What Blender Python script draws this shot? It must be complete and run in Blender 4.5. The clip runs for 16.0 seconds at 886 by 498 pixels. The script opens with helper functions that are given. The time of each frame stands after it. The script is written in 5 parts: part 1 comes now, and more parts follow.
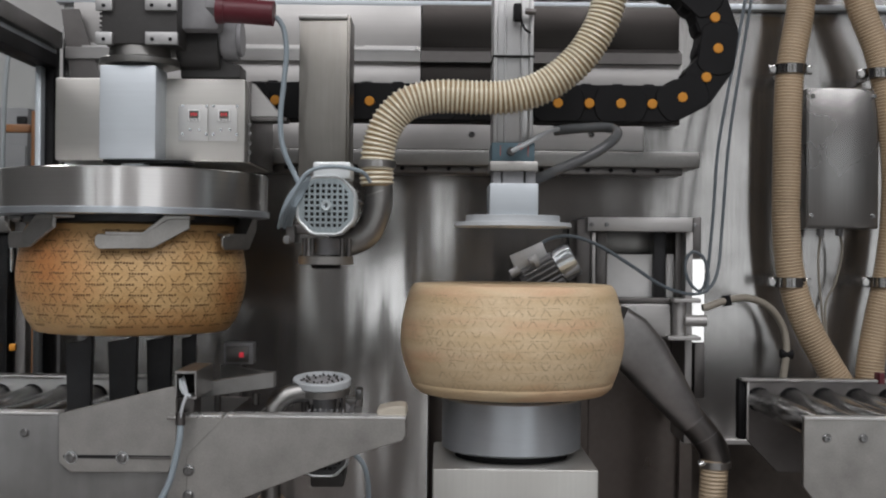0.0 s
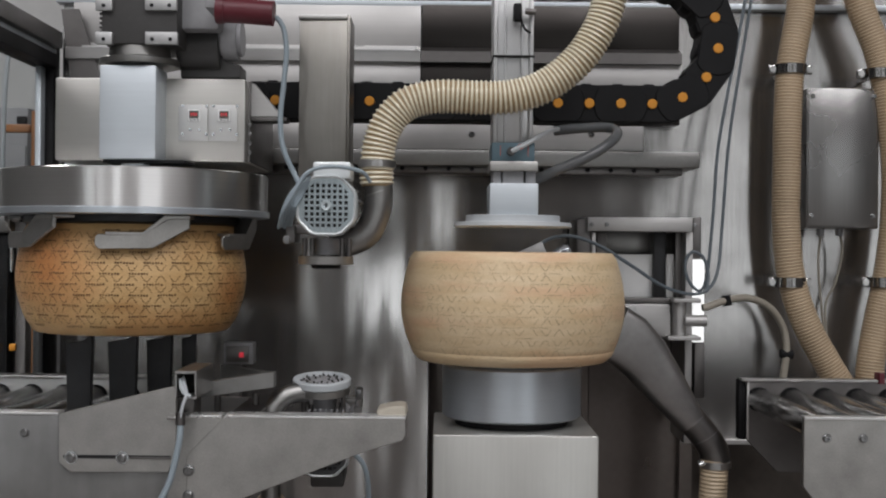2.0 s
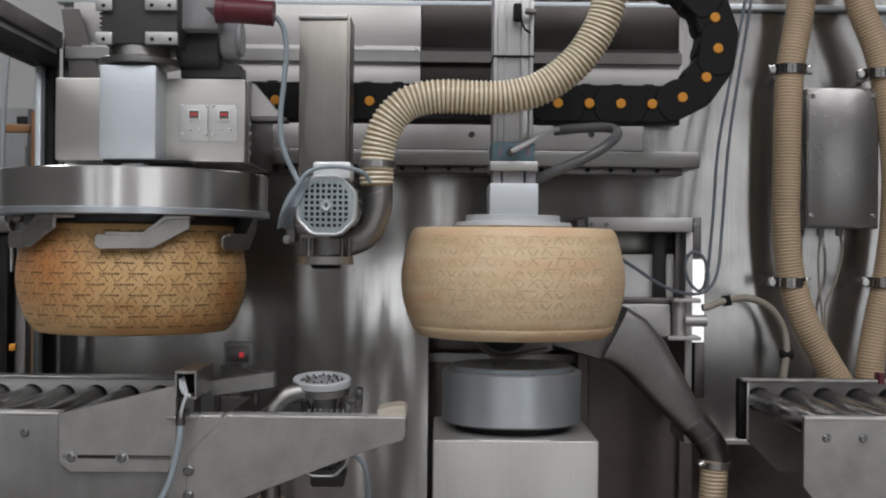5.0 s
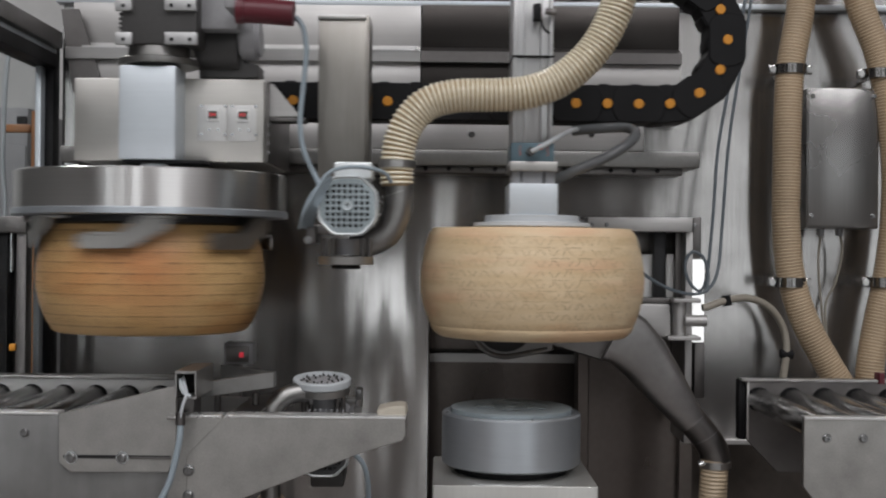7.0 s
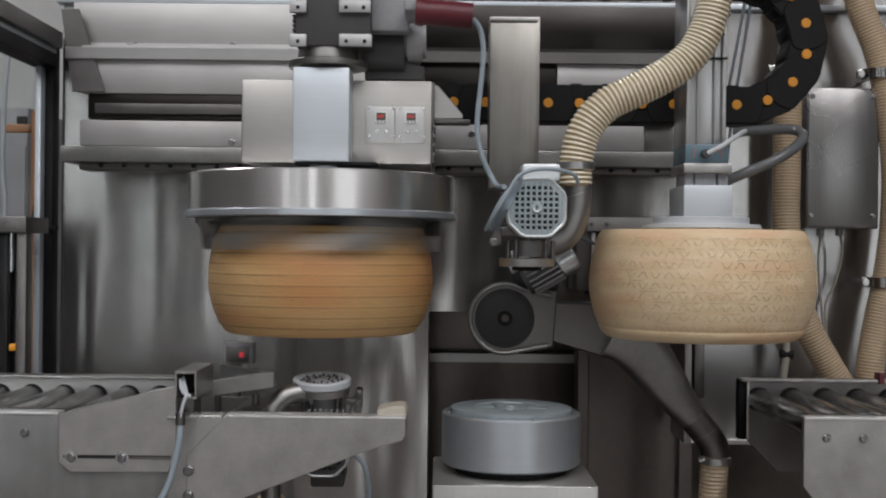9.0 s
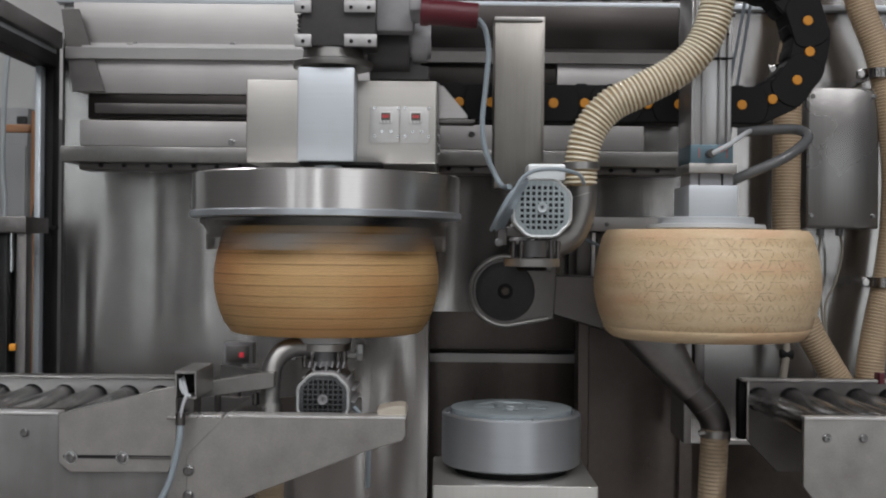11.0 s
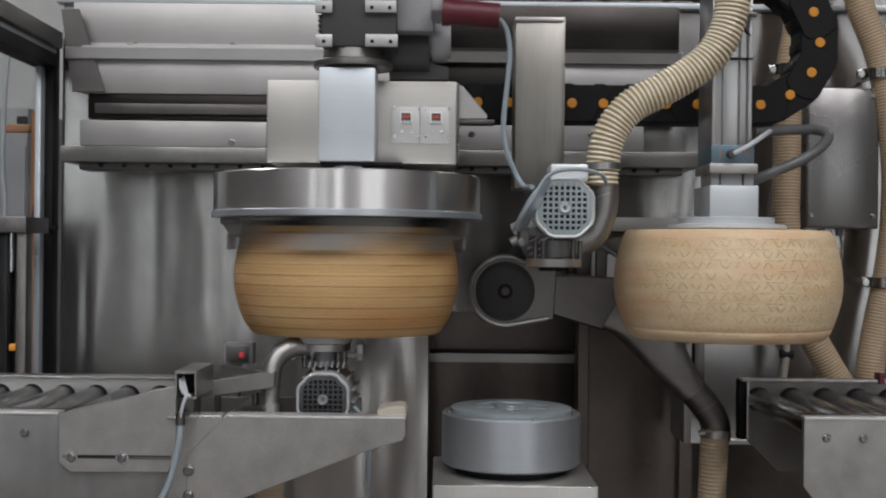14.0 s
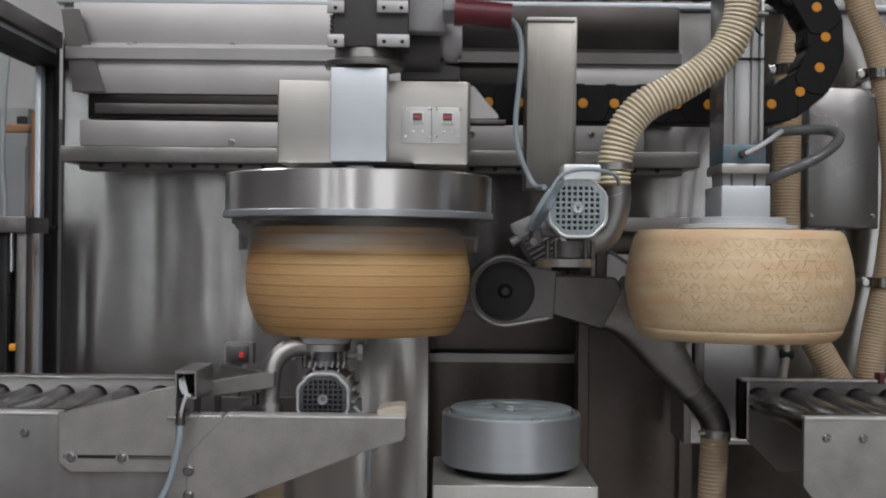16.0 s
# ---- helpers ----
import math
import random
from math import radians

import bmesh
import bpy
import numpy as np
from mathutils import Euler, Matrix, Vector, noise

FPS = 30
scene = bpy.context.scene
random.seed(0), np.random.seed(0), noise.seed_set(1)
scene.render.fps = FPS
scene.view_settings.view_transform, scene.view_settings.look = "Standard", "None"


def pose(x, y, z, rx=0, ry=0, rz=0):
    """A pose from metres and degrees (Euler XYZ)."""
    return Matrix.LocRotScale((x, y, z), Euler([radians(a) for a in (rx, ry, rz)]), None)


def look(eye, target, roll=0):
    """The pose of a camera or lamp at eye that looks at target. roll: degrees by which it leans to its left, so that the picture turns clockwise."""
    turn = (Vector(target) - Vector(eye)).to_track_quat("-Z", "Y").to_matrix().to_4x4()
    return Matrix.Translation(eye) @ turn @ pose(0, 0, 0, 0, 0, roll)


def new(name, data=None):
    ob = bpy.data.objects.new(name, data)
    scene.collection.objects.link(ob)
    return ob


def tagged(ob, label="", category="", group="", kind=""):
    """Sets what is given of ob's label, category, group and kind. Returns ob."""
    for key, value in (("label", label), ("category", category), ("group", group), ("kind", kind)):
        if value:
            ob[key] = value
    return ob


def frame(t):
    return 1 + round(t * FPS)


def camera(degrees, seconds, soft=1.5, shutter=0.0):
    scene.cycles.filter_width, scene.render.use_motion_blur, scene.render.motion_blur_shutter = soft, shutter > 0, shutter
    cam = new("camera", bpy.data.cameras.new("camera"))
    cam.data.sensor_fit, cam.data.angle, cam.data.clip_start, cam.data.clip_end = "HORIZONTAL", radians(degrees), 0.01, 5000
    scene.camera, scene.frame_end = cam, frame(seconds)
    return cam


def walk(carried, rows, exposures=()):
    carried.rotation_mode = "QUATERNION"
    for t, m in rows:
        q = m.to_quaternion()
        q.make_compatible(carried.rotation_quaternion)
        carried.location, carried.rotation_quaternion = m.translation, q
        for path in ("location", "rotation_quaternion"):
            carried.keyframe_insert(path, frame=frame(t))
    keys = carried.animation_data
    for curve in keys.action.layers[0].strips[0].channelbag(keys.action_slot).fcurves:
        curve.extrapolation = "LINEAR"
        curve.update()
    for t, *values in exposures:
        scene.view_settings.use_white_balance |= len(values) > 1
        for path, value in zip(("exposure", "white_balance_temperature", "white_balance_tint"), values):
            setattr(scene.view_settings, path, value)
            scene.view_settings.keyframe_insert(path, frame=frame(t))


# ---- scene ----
cam = camera(41, 16.0, soft=2.1, shutter=0.9)
STAND = look((0, -2.24, 1.18), (0, 0, 1.18), 0.6)
walk(cam, [(0, STAND), (16, STAND)])

# ---- light: neutral hall daylight and rows of ceiling lamps in front of the machine ----
world = bpy.data.worlds.new("hall_air")
scene.world = world
world.use_nodes = True
world.node_tree.nodes["Background"].inputs[0].default_value = (0.9, 0.95, 1.0, 1)
world.node_tree.nodes["Background"].inputs[1].default_value = 0.2
scene.view_settings.exposure = -0.07


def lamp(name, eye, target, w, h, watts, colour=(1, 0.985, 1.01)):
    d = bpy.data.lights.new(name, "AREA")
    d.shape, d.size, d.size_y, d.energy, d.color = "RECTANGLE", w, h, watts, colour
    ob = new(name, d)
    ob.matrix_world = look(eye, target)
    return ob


for lx, wide, watts in ((-3.9, 0.5, 62), (-2.4, 0.5, 62), (-1.4, 0.3, 34), (-0.5, 0.5, 62), (0.75, 0.3, 45), (1.85, 0.5, 100), (3.4, 0.55, 112)):
    lamp("ceiling_lamp_light", (lx, -4.0, 4.9), (lx, -4.0, 0), wide, 4.4, watts * 0.86)
# added fill lamp, unseen, brightens the hall behind the guard pane
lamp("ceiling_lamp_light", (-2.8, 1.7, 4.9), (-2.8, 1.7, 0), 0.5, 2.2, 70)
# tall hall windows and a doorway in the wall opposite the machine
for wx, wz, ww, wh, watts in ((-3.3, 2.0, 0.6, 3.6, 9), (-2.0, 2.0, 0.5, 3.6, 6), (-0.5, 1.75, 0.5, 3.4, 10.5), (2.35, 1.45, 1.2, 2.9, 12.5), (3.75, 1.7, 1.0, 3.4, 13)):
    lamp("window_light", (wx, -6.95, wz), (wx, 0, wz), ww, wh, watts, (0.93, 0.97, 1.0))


# ---- materials ----
def mat(name, base, rough=0.4, metal=0.0, grain=(40, 40, 40), vary=0.12, bump=0.1, tint=None, scale2=6.0,
        rough_vary=0.12, per=0.0, coat=0.0, emit=None, warp=0.0, spec=0.5, drawn=0.0):
    """A surface with fine grain and broad stains, both in real size."""
    m = bpy.data.materials.new(name)
    m.use_nodes = True
    nt = m.node_tree
    b = nt.nodes["Principled BSDF"]
    N, K = nt.nodes.new, nt.links.new
    tc = N("ShaderNodeTexCoord")
    mp = N("ShaderNodeMapping")
    mp.inputs["Scale"].default_value = grain
    K(tc.outputs["Object"], mp.inputs[0])
    fine = N("ShaderNodeTexNoise")
    fine.inputs["Scale"].default_value, fine.inputs["Detail"].default_value = 1.0, 4
    K(mp.outputs[0], fine.inputs["Vector"])
    broad = N("ShaderNodeTexNoise")
    broad.inputs["Scale"].default_value, broad.inputs["Detail"].default_value = scale2, 5
    K(tc.outputs["Object"], broad.inputs["Vector"])
    mix = N("ShaderNodeMixRGB")
    dark = tint or tuple(c * (1 - 2.2 * vary) for c in base)
    mix.inputs[1].default_value, mix.inputs[2].default_value = (*base, 1), (*dark, 1)
    ramp = N("ShaderNodeMapRange")
    ramp.inputs[1].default_value, ramp.inputs[2].default_value = 0.35, 0.75
    K(broad.outputs[0], ramp.inputs[0])
    K(ramp.outputs[0], mix.inputs[0])
    mul = N("ShaderNodeMixRGB")
    mul.blend_type = "MULTIPLY"
    mul.inputs[0].default_value = 1
    gr = N("ShaderNodeMapRange")
    gr.inputs[3].default_value, gr.inputs[4].default_value = 1 - vary, 1 + vary
    K(fine.outputs[0], gr.inputs[0])
    K(mix.outputs[0], mul.inputs[1])
    K(gr.outputs[0], mul.inputs[2])
    last = mul.outputs[0]
    if per:
        oi = N("ShaderNodeObjectInfo")
        pr = N("ShaderNodeMapRange")
        pr.inputs[3].default_value, pr.inputs[4].default_value = 1 - per, 1 + per
        K(oi.outputs["Random"], pr.inputs[0])
        m2 = N("ShaderNodeMixRGB")
        m2.blend_type = "MULTIPLY"
        m2.inputs[0].default_value = 1
        K(last, m2.inputs[1])
        K(pr.outputs[0], m2.inputs[2])
        last = m2.outputs[0]
    K(last, b.inputs["Base Color"])
    rr = N("ShaderNodeMapRange")
    rr.inputs[3].default_value, rr.inputs[4].default_value = max(0.03, rough - rough_vary), min(1, rough + rough_vary)
    K(broad.outputs[0], rr.inputs[0])
    K(rr.outputs[0], b.inputs["Roughness"])
    b.inputs["Metallic"].default_value = metal
    b.inputs["Coat Weight"].default_value = coat
    b.inputs["Specular IOR Level"].default_value = spec
    if drawn:
        b.inputs["Anisotropic"].default_value = drawn
        grain_way = N("ShaderNodeCombineXYZ")
        grain_way.inputs[2].default_value = 1.0
        K(grain_way.outputs[0], b.inputs["Tangent"])
    if bump:
        bp = N("ShaderNodeBump")
        bp.inputs["Strength"].default_value, bp.inputs["Distance"].default_value = bump, 0.001
        K(fine.outputs[0], bp.inputs["Height"])
        if warp:
            wm, wn, wb = N("ShaderNodeMapping"), N("ShaderNodeTexNoise"), N("ShaderNodeBump")
            wm.inputs["Scale"].default_value = (4.5, 4.5, 0.9)
            wn.inputs["Scale"].default_value, wn.inputs["Detail"].default_value = 1.0, 2
            wb.inputs["Strength"].default_value, wb.inputs["Distance"].default_value = 1.0, warp
            K(tc.outputs["Object"], wm.inputs[0])
            K(wm.outputs[0], wn.inputs["Vector"])
            K(wn.outputs[0], wb.inputs["Height"])
            K(wb.outputs[0], bp.inputs["Normal"])
        K(bp.outputs[0], b.inputs["Normal"])
    if emit:
        b.inputs["Emission Color"].default_value, b.inputs["Emission Strength"].default_value = (*emit[0], 1), emit[1]
    return m


STEEL = mat("brushed_steel", (0.5, 0.49, 0.48), 0.33, 1, (8, 8, 300), 0.1, 0.10, scale2=5)
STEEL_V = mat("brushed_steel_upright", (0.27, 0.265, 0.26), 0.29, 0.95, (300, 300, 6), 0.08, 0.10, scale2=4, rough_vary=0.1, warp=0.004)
WALL_STEEL = mat("rolled_wall_steel", (0.43, 0.418, 0.408), 0.19, 0.88, (160, 160, 4), 0.17, 0.05, scale2=4.5, rough_vary=0.12, warp=0.008, drawn=0.85)
# steel with shade and dark reflections put into its colour
SHADED_STEEL = mat("shade_darkened_steel", (0.06, 0.055, 0.052), 0.34, 1, (8, 8, 300), 0.1, 0.1, scale2=4, warp=0.01)
SATIN = mat("satin_sheet_steel", (0.56, 0.55, 0.54), 0.52, 0.9, (8, 8, 300), 0.07, 0.08, scale2=5, rough_vary=0.15)
CARRIAGE = mat("carriage_sheet_steel", (0.56, 0.55, 0.52), 0.42, 0.85, (8, 8, 260), 0.06, 0.08, scale2=5)
CLAMP_STEEL = mat("polished_clamp_steel", (0.38, 0.37, 0.36), 0.14, 1, (60, 60, 60), 0.1, 0.05)
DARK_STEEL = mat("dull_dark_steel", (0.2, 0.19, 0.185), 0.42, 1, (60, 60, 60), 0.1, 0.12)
CONE = mat("stained_duct_steel", (0.34, 0.33, 0.325), 0.42, 0.9, (60, 60, 60), 0.16, 0.12, scale2=8, rough_vary=0.18)
DULL = mat("dull_grey_steel", (0.33, 0.325, 0.315), 0.42, 1, (90, 90, 90), 0.1, 0.12, scale2=7)
POST = mat("brown_grey_steel", (0.33, 0.315, 0.29), 0.36, 1, (200, 200, 8), 0.13, 0.1, scale2=6)
WORN = mat("worn_conveyor_steel", (0.3, 0.295, 0.29), 0.38, 0.85, (40, 40, 5), 0.2, 0.12, scale2=6, rough_vary=0.2, warp=0.008)
BARS = mat("grey_grille_paint", (0.09, 0.095, 0.1), 0.4, 0.3, (90, 90, 90), 0.1, 0.1)
GRILLE_BLUE = mat("blue_grey_grille", (0.36, 0.42, 0.44), 0.35, 0.3, (90, 90, 90), 0.08, 0.1)
COVER_LIP = mat("white_metal_lip", (0.78, 0.82, 0.83), 0.3, 0.35, (90, 90, 90), 0.05, 0.05)
BLADE = mat("blackened_steel", (0.045, 0.045, 0.047), 0.42, 0.7, (60, 60, 60), 0.15, 0.12)
MATT_STEEL = mat("blasted_steel", (0.52, 0.51, 0.49), 0.44, 1, (350, 350, 350), 0.16, 0.12, scale2=12, rough_vary=0.28)
ROLLER = mat("roller_steel", (0.46, 0.455, 0.45), 0.2, 1, (300, 10, 300), 0.08, 0.1, per=0.15)
DRUM = mat("turned_drum_aluminium", (0.66, 0.71, 0.76), 0.34, 0.85, (20, 20, 400), 0.06, 0.12, scale2=3)
RING_STEEL = mat("polished_ring_steel", (0.78, 0.77, 0.76), 0.29, 1, (3, 3, 500), 0.08, 0.06, scale2=3, drawn=0.9)
COLUMN_ALU = mat("grey_extruded_aluminium", (0.55, 0.55, 0.55), 0.33, 0.9, (250, 250, 8), 0.05, 0.05)
BOLT = mat("zinc_bolt_steel", (0.3, 0.3, 0.3), 0.28, 1, (90, 90, 90), 0.08, 0.05)
ANODISED = mat("anodised_aluminium", (0.6, 0.65, 0.69), 0.4, 0.45, (10, 10, 250), 0.05, 0.05)
CAST_ALU = mat("cast_aluminium", (0.5, 0.5, 0.5), 0.5, 0.8, (150, 150, 150), 0.12, 0.3)
CAST_GREY = mat("grey_cast_paint", (0.33, 0.33, 0.34), 0.45, 0.1, (120, 120, 120), 0.1, 0.25)
GEAR_DARK = mat("graphite_gearbox_paint", (0.065, 0.063, 0.062), 0.5, 0.2, (120, 120, 120), 0.12, 0.25)
MOTOR_BLUE = mat("pale_grey_motor_enamel", (0.55, 0.61, 0.63), 0.38, 0.2, (90, 90, 90), 0.08, 0.12)
MOTOR_LIP = mat("polished_cover_lip", (0.72, 0.75, 0.76), 0.25, 0.9, (90, 90, 90), 0.05, 0.05)
CHROME = mat("bright_cap_metal", (0.78, 0.82, 0.84), 0.22, 0.9, (90, 90, 90), 0.05, 0.05)
# bright colour paints the highlight along upper edges
HIGHLIGHT_EDGE = mat("edge_highlight_steel", (0.8, 0.8, 0.79), 0.3, 0.7, (200, 20, 200), 0.08, 0.05)
DISC_GREY = mat("blue_grey_disc", (0.34, 0.39, 0.41), 0.4, 0.2, (90, 90, 90), 0.12, 0.1)
LCD = mat("dull_display_glass", (0.09, 0.095, 0.08), 0.25, 0, (60, 60, 60), 0.05, 0)
BLACK = mat("black_plastic", (0.006, 0.006, 0.007), 0.6, 0, (90, 90, 90), 0.2, 0.15, spec=0.25)
# near-black that paints the shade inside hollow parts
VOID = mat("inside_shade_black", (0.008, 0.008, 0.008), 0.8, 0, (40, 40, 40), 0.2, 0)
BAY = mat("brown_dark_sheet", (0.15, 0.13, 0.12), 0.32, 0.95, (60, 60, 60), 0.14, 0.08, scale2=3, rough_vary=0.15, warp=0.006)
RUBBER = mat("black_rubber", (0.02, 0.02, 0.02), 0.65, 0, (90, 90, 90), 0.2, 0.2)
ORANGE = mat("amber_plastic", (0.7, 0.29, 0.02), 0.45, 0, (60, 60, 60), 0.08, 0.05)
MAROON = mat("maroon_paint", (0.11, 0.013, 0.022), 0.42, 0, (120, 120, 120), 0.12, 0.2)
CREAM = mat("cream_hose_rib", (0.84, 0.78, 0.61), 0.24, 0, (60, 60, 60), 0.06, 0.05, coat=0.5)
TAN = mat("tan_hose_wall", (0.36, 0.26, 0.14), 0.3, 0, (60, 60, 60), 0.1, 0.05)
TAN_OLD = mat("aged_tan_hose", (0.42, 0.31, 0.2), 0.38, 0, (60, 60, 60), 0.1, 0.05)
CREAM_OLD = mat("aged_cream_rib", (0.58, 0.46, 0.32), 0.4, 0, (60, 60, 60), 0.08, 0.05)
CABLE = mat("blue_grey_cable", (0.3, 0.36, 0.4), 0.4, 0, (60, 60, 60), 0.08, 0.03)
VAC = mat("black_vacuum_hose", (0.12, 0.125, 0.13), 0.16, 0, (60, 60, 60), 0.1, 0.03)
CABLE_DARK = mat("slate_cable", (0.13, 0.155, 0.175), 0.45, 0, (60, 60, 60), 0.08, 0.03)
CLEAR_HOSE = mat("milky_hose", (0.34, 0.31, 0.26), 0.3, 0, (60, 60, 60), 0.1, 0.03)
PEDESTAL = mat("grey_pedestal_sheet", (0.6, 0.59, 0.56), 0.4, 0.85, (200, 200, 6), 0.08, 0.1, scale2=4)
LABEL = mat("satin_panel_plate", (0.62, 0.62, 0.61), 0.4, 0.5, (120, 120, 120), 0.04, 0.04)
PAD = mat("grey_white_plastic", (0.5, 0.53, 0.55), 0.45, 0, (60, 60, 60), 0.06, 0.05)
WHITE = mat("white_plastic", (0.86, 0.86, 0.85), 0.5, 0, (60, 60, 60), 0.05, 0.05)
# glow stands in for daylight through a gap in the wall
GAP_GLOW = mat("glowing_gap_white", (0.8, 0.82, 0.82), 0.5, 0, (60, 60, 60), 0.03, 0, emit=((1.0, 1.0, 1.0), 0.9))
# dark brown for the shaded gap under the wall and the fan hub
GAP_BROWN = mat("gap_and_hub_brown", (0.1, 0.082, 0.07), 0.35, 0.5, (40, 40, 40), 0.2, 0.1)
RED_LED = mat("red_digits", (0.3, 0.02, 0.02), 0.4, 0, (60, 60, 60), 0.05, 0, emit=((1.0, 0.06, 0.1), 0.35))
BRICK_RED = mat("red_ink", (0.5, 0.12, 0.08), 0.5, 0, (60, 60, 60), 0.05, 0)
TEAL = mat("petrol_adapter_plate", (0.13, 0.2, 0.24), 0.4, 0.4, (90, 90, 90), 0.1, 0.05)
WOOD = mat("orange_painted_post", (0.45, 0.2, 0.08), 0.5, 0, (40, 40, 8), 0.12, 0.1)
IVORY = mat("ivory_plastic_block", (0.45, 0.41, 0.34), 0.5, 0, (80, 80, 80), 0.06, 0.05)
FLOOR = mat("brown_grey_floor", (0.2, 0.175, 0.16), 0.27, 0, (30, 30, 30), 0.15, 0.1)
PALE_HALL = mat("pale_hall_wall", (0.55, 0.55, 0.54), 0.6, 0, (30, 30, 30), 0.05, 0.05)
HALL = mat("dim_hall_wall", (0.13, 0.125, 0.12), 0.6, 0, (30, 30, 30), 0.05, 0.05)
CEIL = mat("grey_hall_ceiling", (0.35, 0.35, 0.35), 0.7, 0, (30, 30, 30), 0.04, 0.05)
MARK_DARK = mat("stamped_rind_mark", (0.22, 0.128, 0.055), 0.7, 0, (200, 200, 200), 0.25, 0.2)
MARK_PALE = mat("shallow_rind_mark", (0.54, 0.41, 0.26), 0.6, 0, (200, 200, 200), 0.25, 0.2)
GLASS = bpy.data.materials.new("clear_guard_pane")
GLASS.use_nodes = True
_b = GLASS.node_tree.nodes["Principled BSDF"]
_b.inputs["Transmission Weight"].default_value, _b.inputs["Roughness"].default_value = 1, 0.02
_b.inputs["Base Color"].default_value, _b.inputs["IOR"].default_value = (0.93, 0.96, 0.96, 1), 1.1


def rind(name, light, deep, blush, rough, band, patches=()):
    """Cheese rind: golden ground in faint bands, russet blotches, fine pores; patches are stains (place, radius, strength)."""
    m = bpy.data.materials.new(name)
    m.use_nodes = True
    nt = m.node_tree
    b = nt.nodes["Principled BSDF"]
    N, K = nt.nodes.new, nt.links.new
    tc = N("ShaderNodeTexCoord")
    flat = N("ShaderNodeMapping")
    flat.inputs["Scale"].default_value = (1, 1, band)
    K(tc.outputs["Object"], flat.inputs[0])
    n1, n2, n3 = N("ShaderNodeTexNoise"), N("ShaderNodeTexNoise"), N("ShaderNodeTexNoise")
    for n, s, d in ((n1, 9, 5), (n2, 4.2, 3), (n3, 160, 3)):
        n.inputs["Scale"].default_value, n.inputs["Detail"].default_value = s, d
        K(flat.outputs[0], n.inputs["Vector"])
    a = N("ShaderNodeMixRGB")
    a.inputs[1].default_value, a.inputs[2].default_value = (*light, 1), (*deep, 1)
    r1 = N("ShaderNodeMapRange")
    r1.inputs[1].default_value, r1.inputs[2].default_value = 0.35, 0.7
    K(n1.outputs[0], r1.inputs[0])
    K(r1.outputs[0], a.inputs[0])
    c = N("ShaderNodeMixRGB")
    c.inputs[2].default_value = (*blush, 1)
    r2 = N("ShaderNodeMapRange")
    r2.inputs[1].default_value, r2.inputs[2].default_value, r2.inputs[4].default_value = 0.5, 0.75, 0.55 if patches else 0.75
    K(n2.outputs[0], r2.inputs[0])
    K(r2.outputs[0], c.inputs[0])
    K(a.outputs[0], c.inputs[1])
    for place, radius, strength in patches:
        gap, ragged, ease, more = N("ShaderNodeVectorMath"), N("ShaderNodeMath"), N("ShaderNodeMapRange"), N("ShaderNodeMixRGB")
        gap.operation, gap.inputs[1].default_value = "DISTANCE", place
        K(tc.outputs["Object"], gap.inputs[0])
        ragged.operation, ragged.inputs[1].default_value = "MULTIPLY_ADD", 0.14
        K(n1.outputs[0], ragged.inputs[0])
        K(gap.outputs["Value"], ragged.inputs[2])
        ease.inputs[1].default_value, ease.inputs[2].default_value = radius * 1.3 + 0.07, 0.07
        ease.inputs[4].default_value = strength
        K(ragged.outputs[0], ease.inputs[0])
        more.inputs[2].default_value = (*blush, 1)
        K(ease.outputs[0], more.inputs[0])
        K(c.outputs[0], more.inputs[1])
        c = more
    f = N("ShaderNodeMixRGB")
    f.blend_type = "MULTIPLY"
    f.inputs[0].default_value = 1
    r3 = N("ShaderNodeMapRange")
    r3.inputs[3].default_value, r3.inputs[4].default_value = 0.8, 1.15
    K(n3.outputs[0], r3.inputs[0])
    K(c.outputs[0], f.inputs[1])
    K(r3.outputs[0], f.inputs[2])
    K(f.outputs[0], b.inputs["Base Color"])
    b.inputs["Roughness"].default_value = rough
    bp = N("ShaderNodeBump")
    bp.inputs["Strength"].default_value, bp.inputs["Distance"].default_value = 0.35, 0.001
    K(n3.outputs[0], bp.inputs["Height"])
    K(bp.outputs[0], b.inputs["Normal"])
    return m


RIND_GOLD = rind("oiled_golden_rind", (0.67, 0.44, 0.205), (0.54, 0.33, 0.135), (0.5, 0.17, 0.045), 0.42, 3.4,
                 (((-0.170, 0.119, 0.100), 0.065, 0.95), ((-0.104, -0.180, 0.120), 0.09, 0.75), ((-0.176, -0.110, 0.100), 0.06, 0.5), ((0.198, -0.064, 0.070), 0.05, 0.6)))
RIND_PALE = rind("pale_dry_rind", (0.75, 0.595, 0.39), (0.65, 0.485, 0.285), (0.72, 0.42, 0.26), 0.6, 6.0)


# ---- mesh helpers ----
ORIGIN = {}


def thing(name, label, category, at=(0, 0, 0), group="", kind=""):
    ob = new(name)
    ob.empty_display_size = 0.05
    ob.matrix_world = Matrix.Translation(at)
    ORIGIN[ob] = Vector(at)
    return tagged(ob, label, category, group, kind)


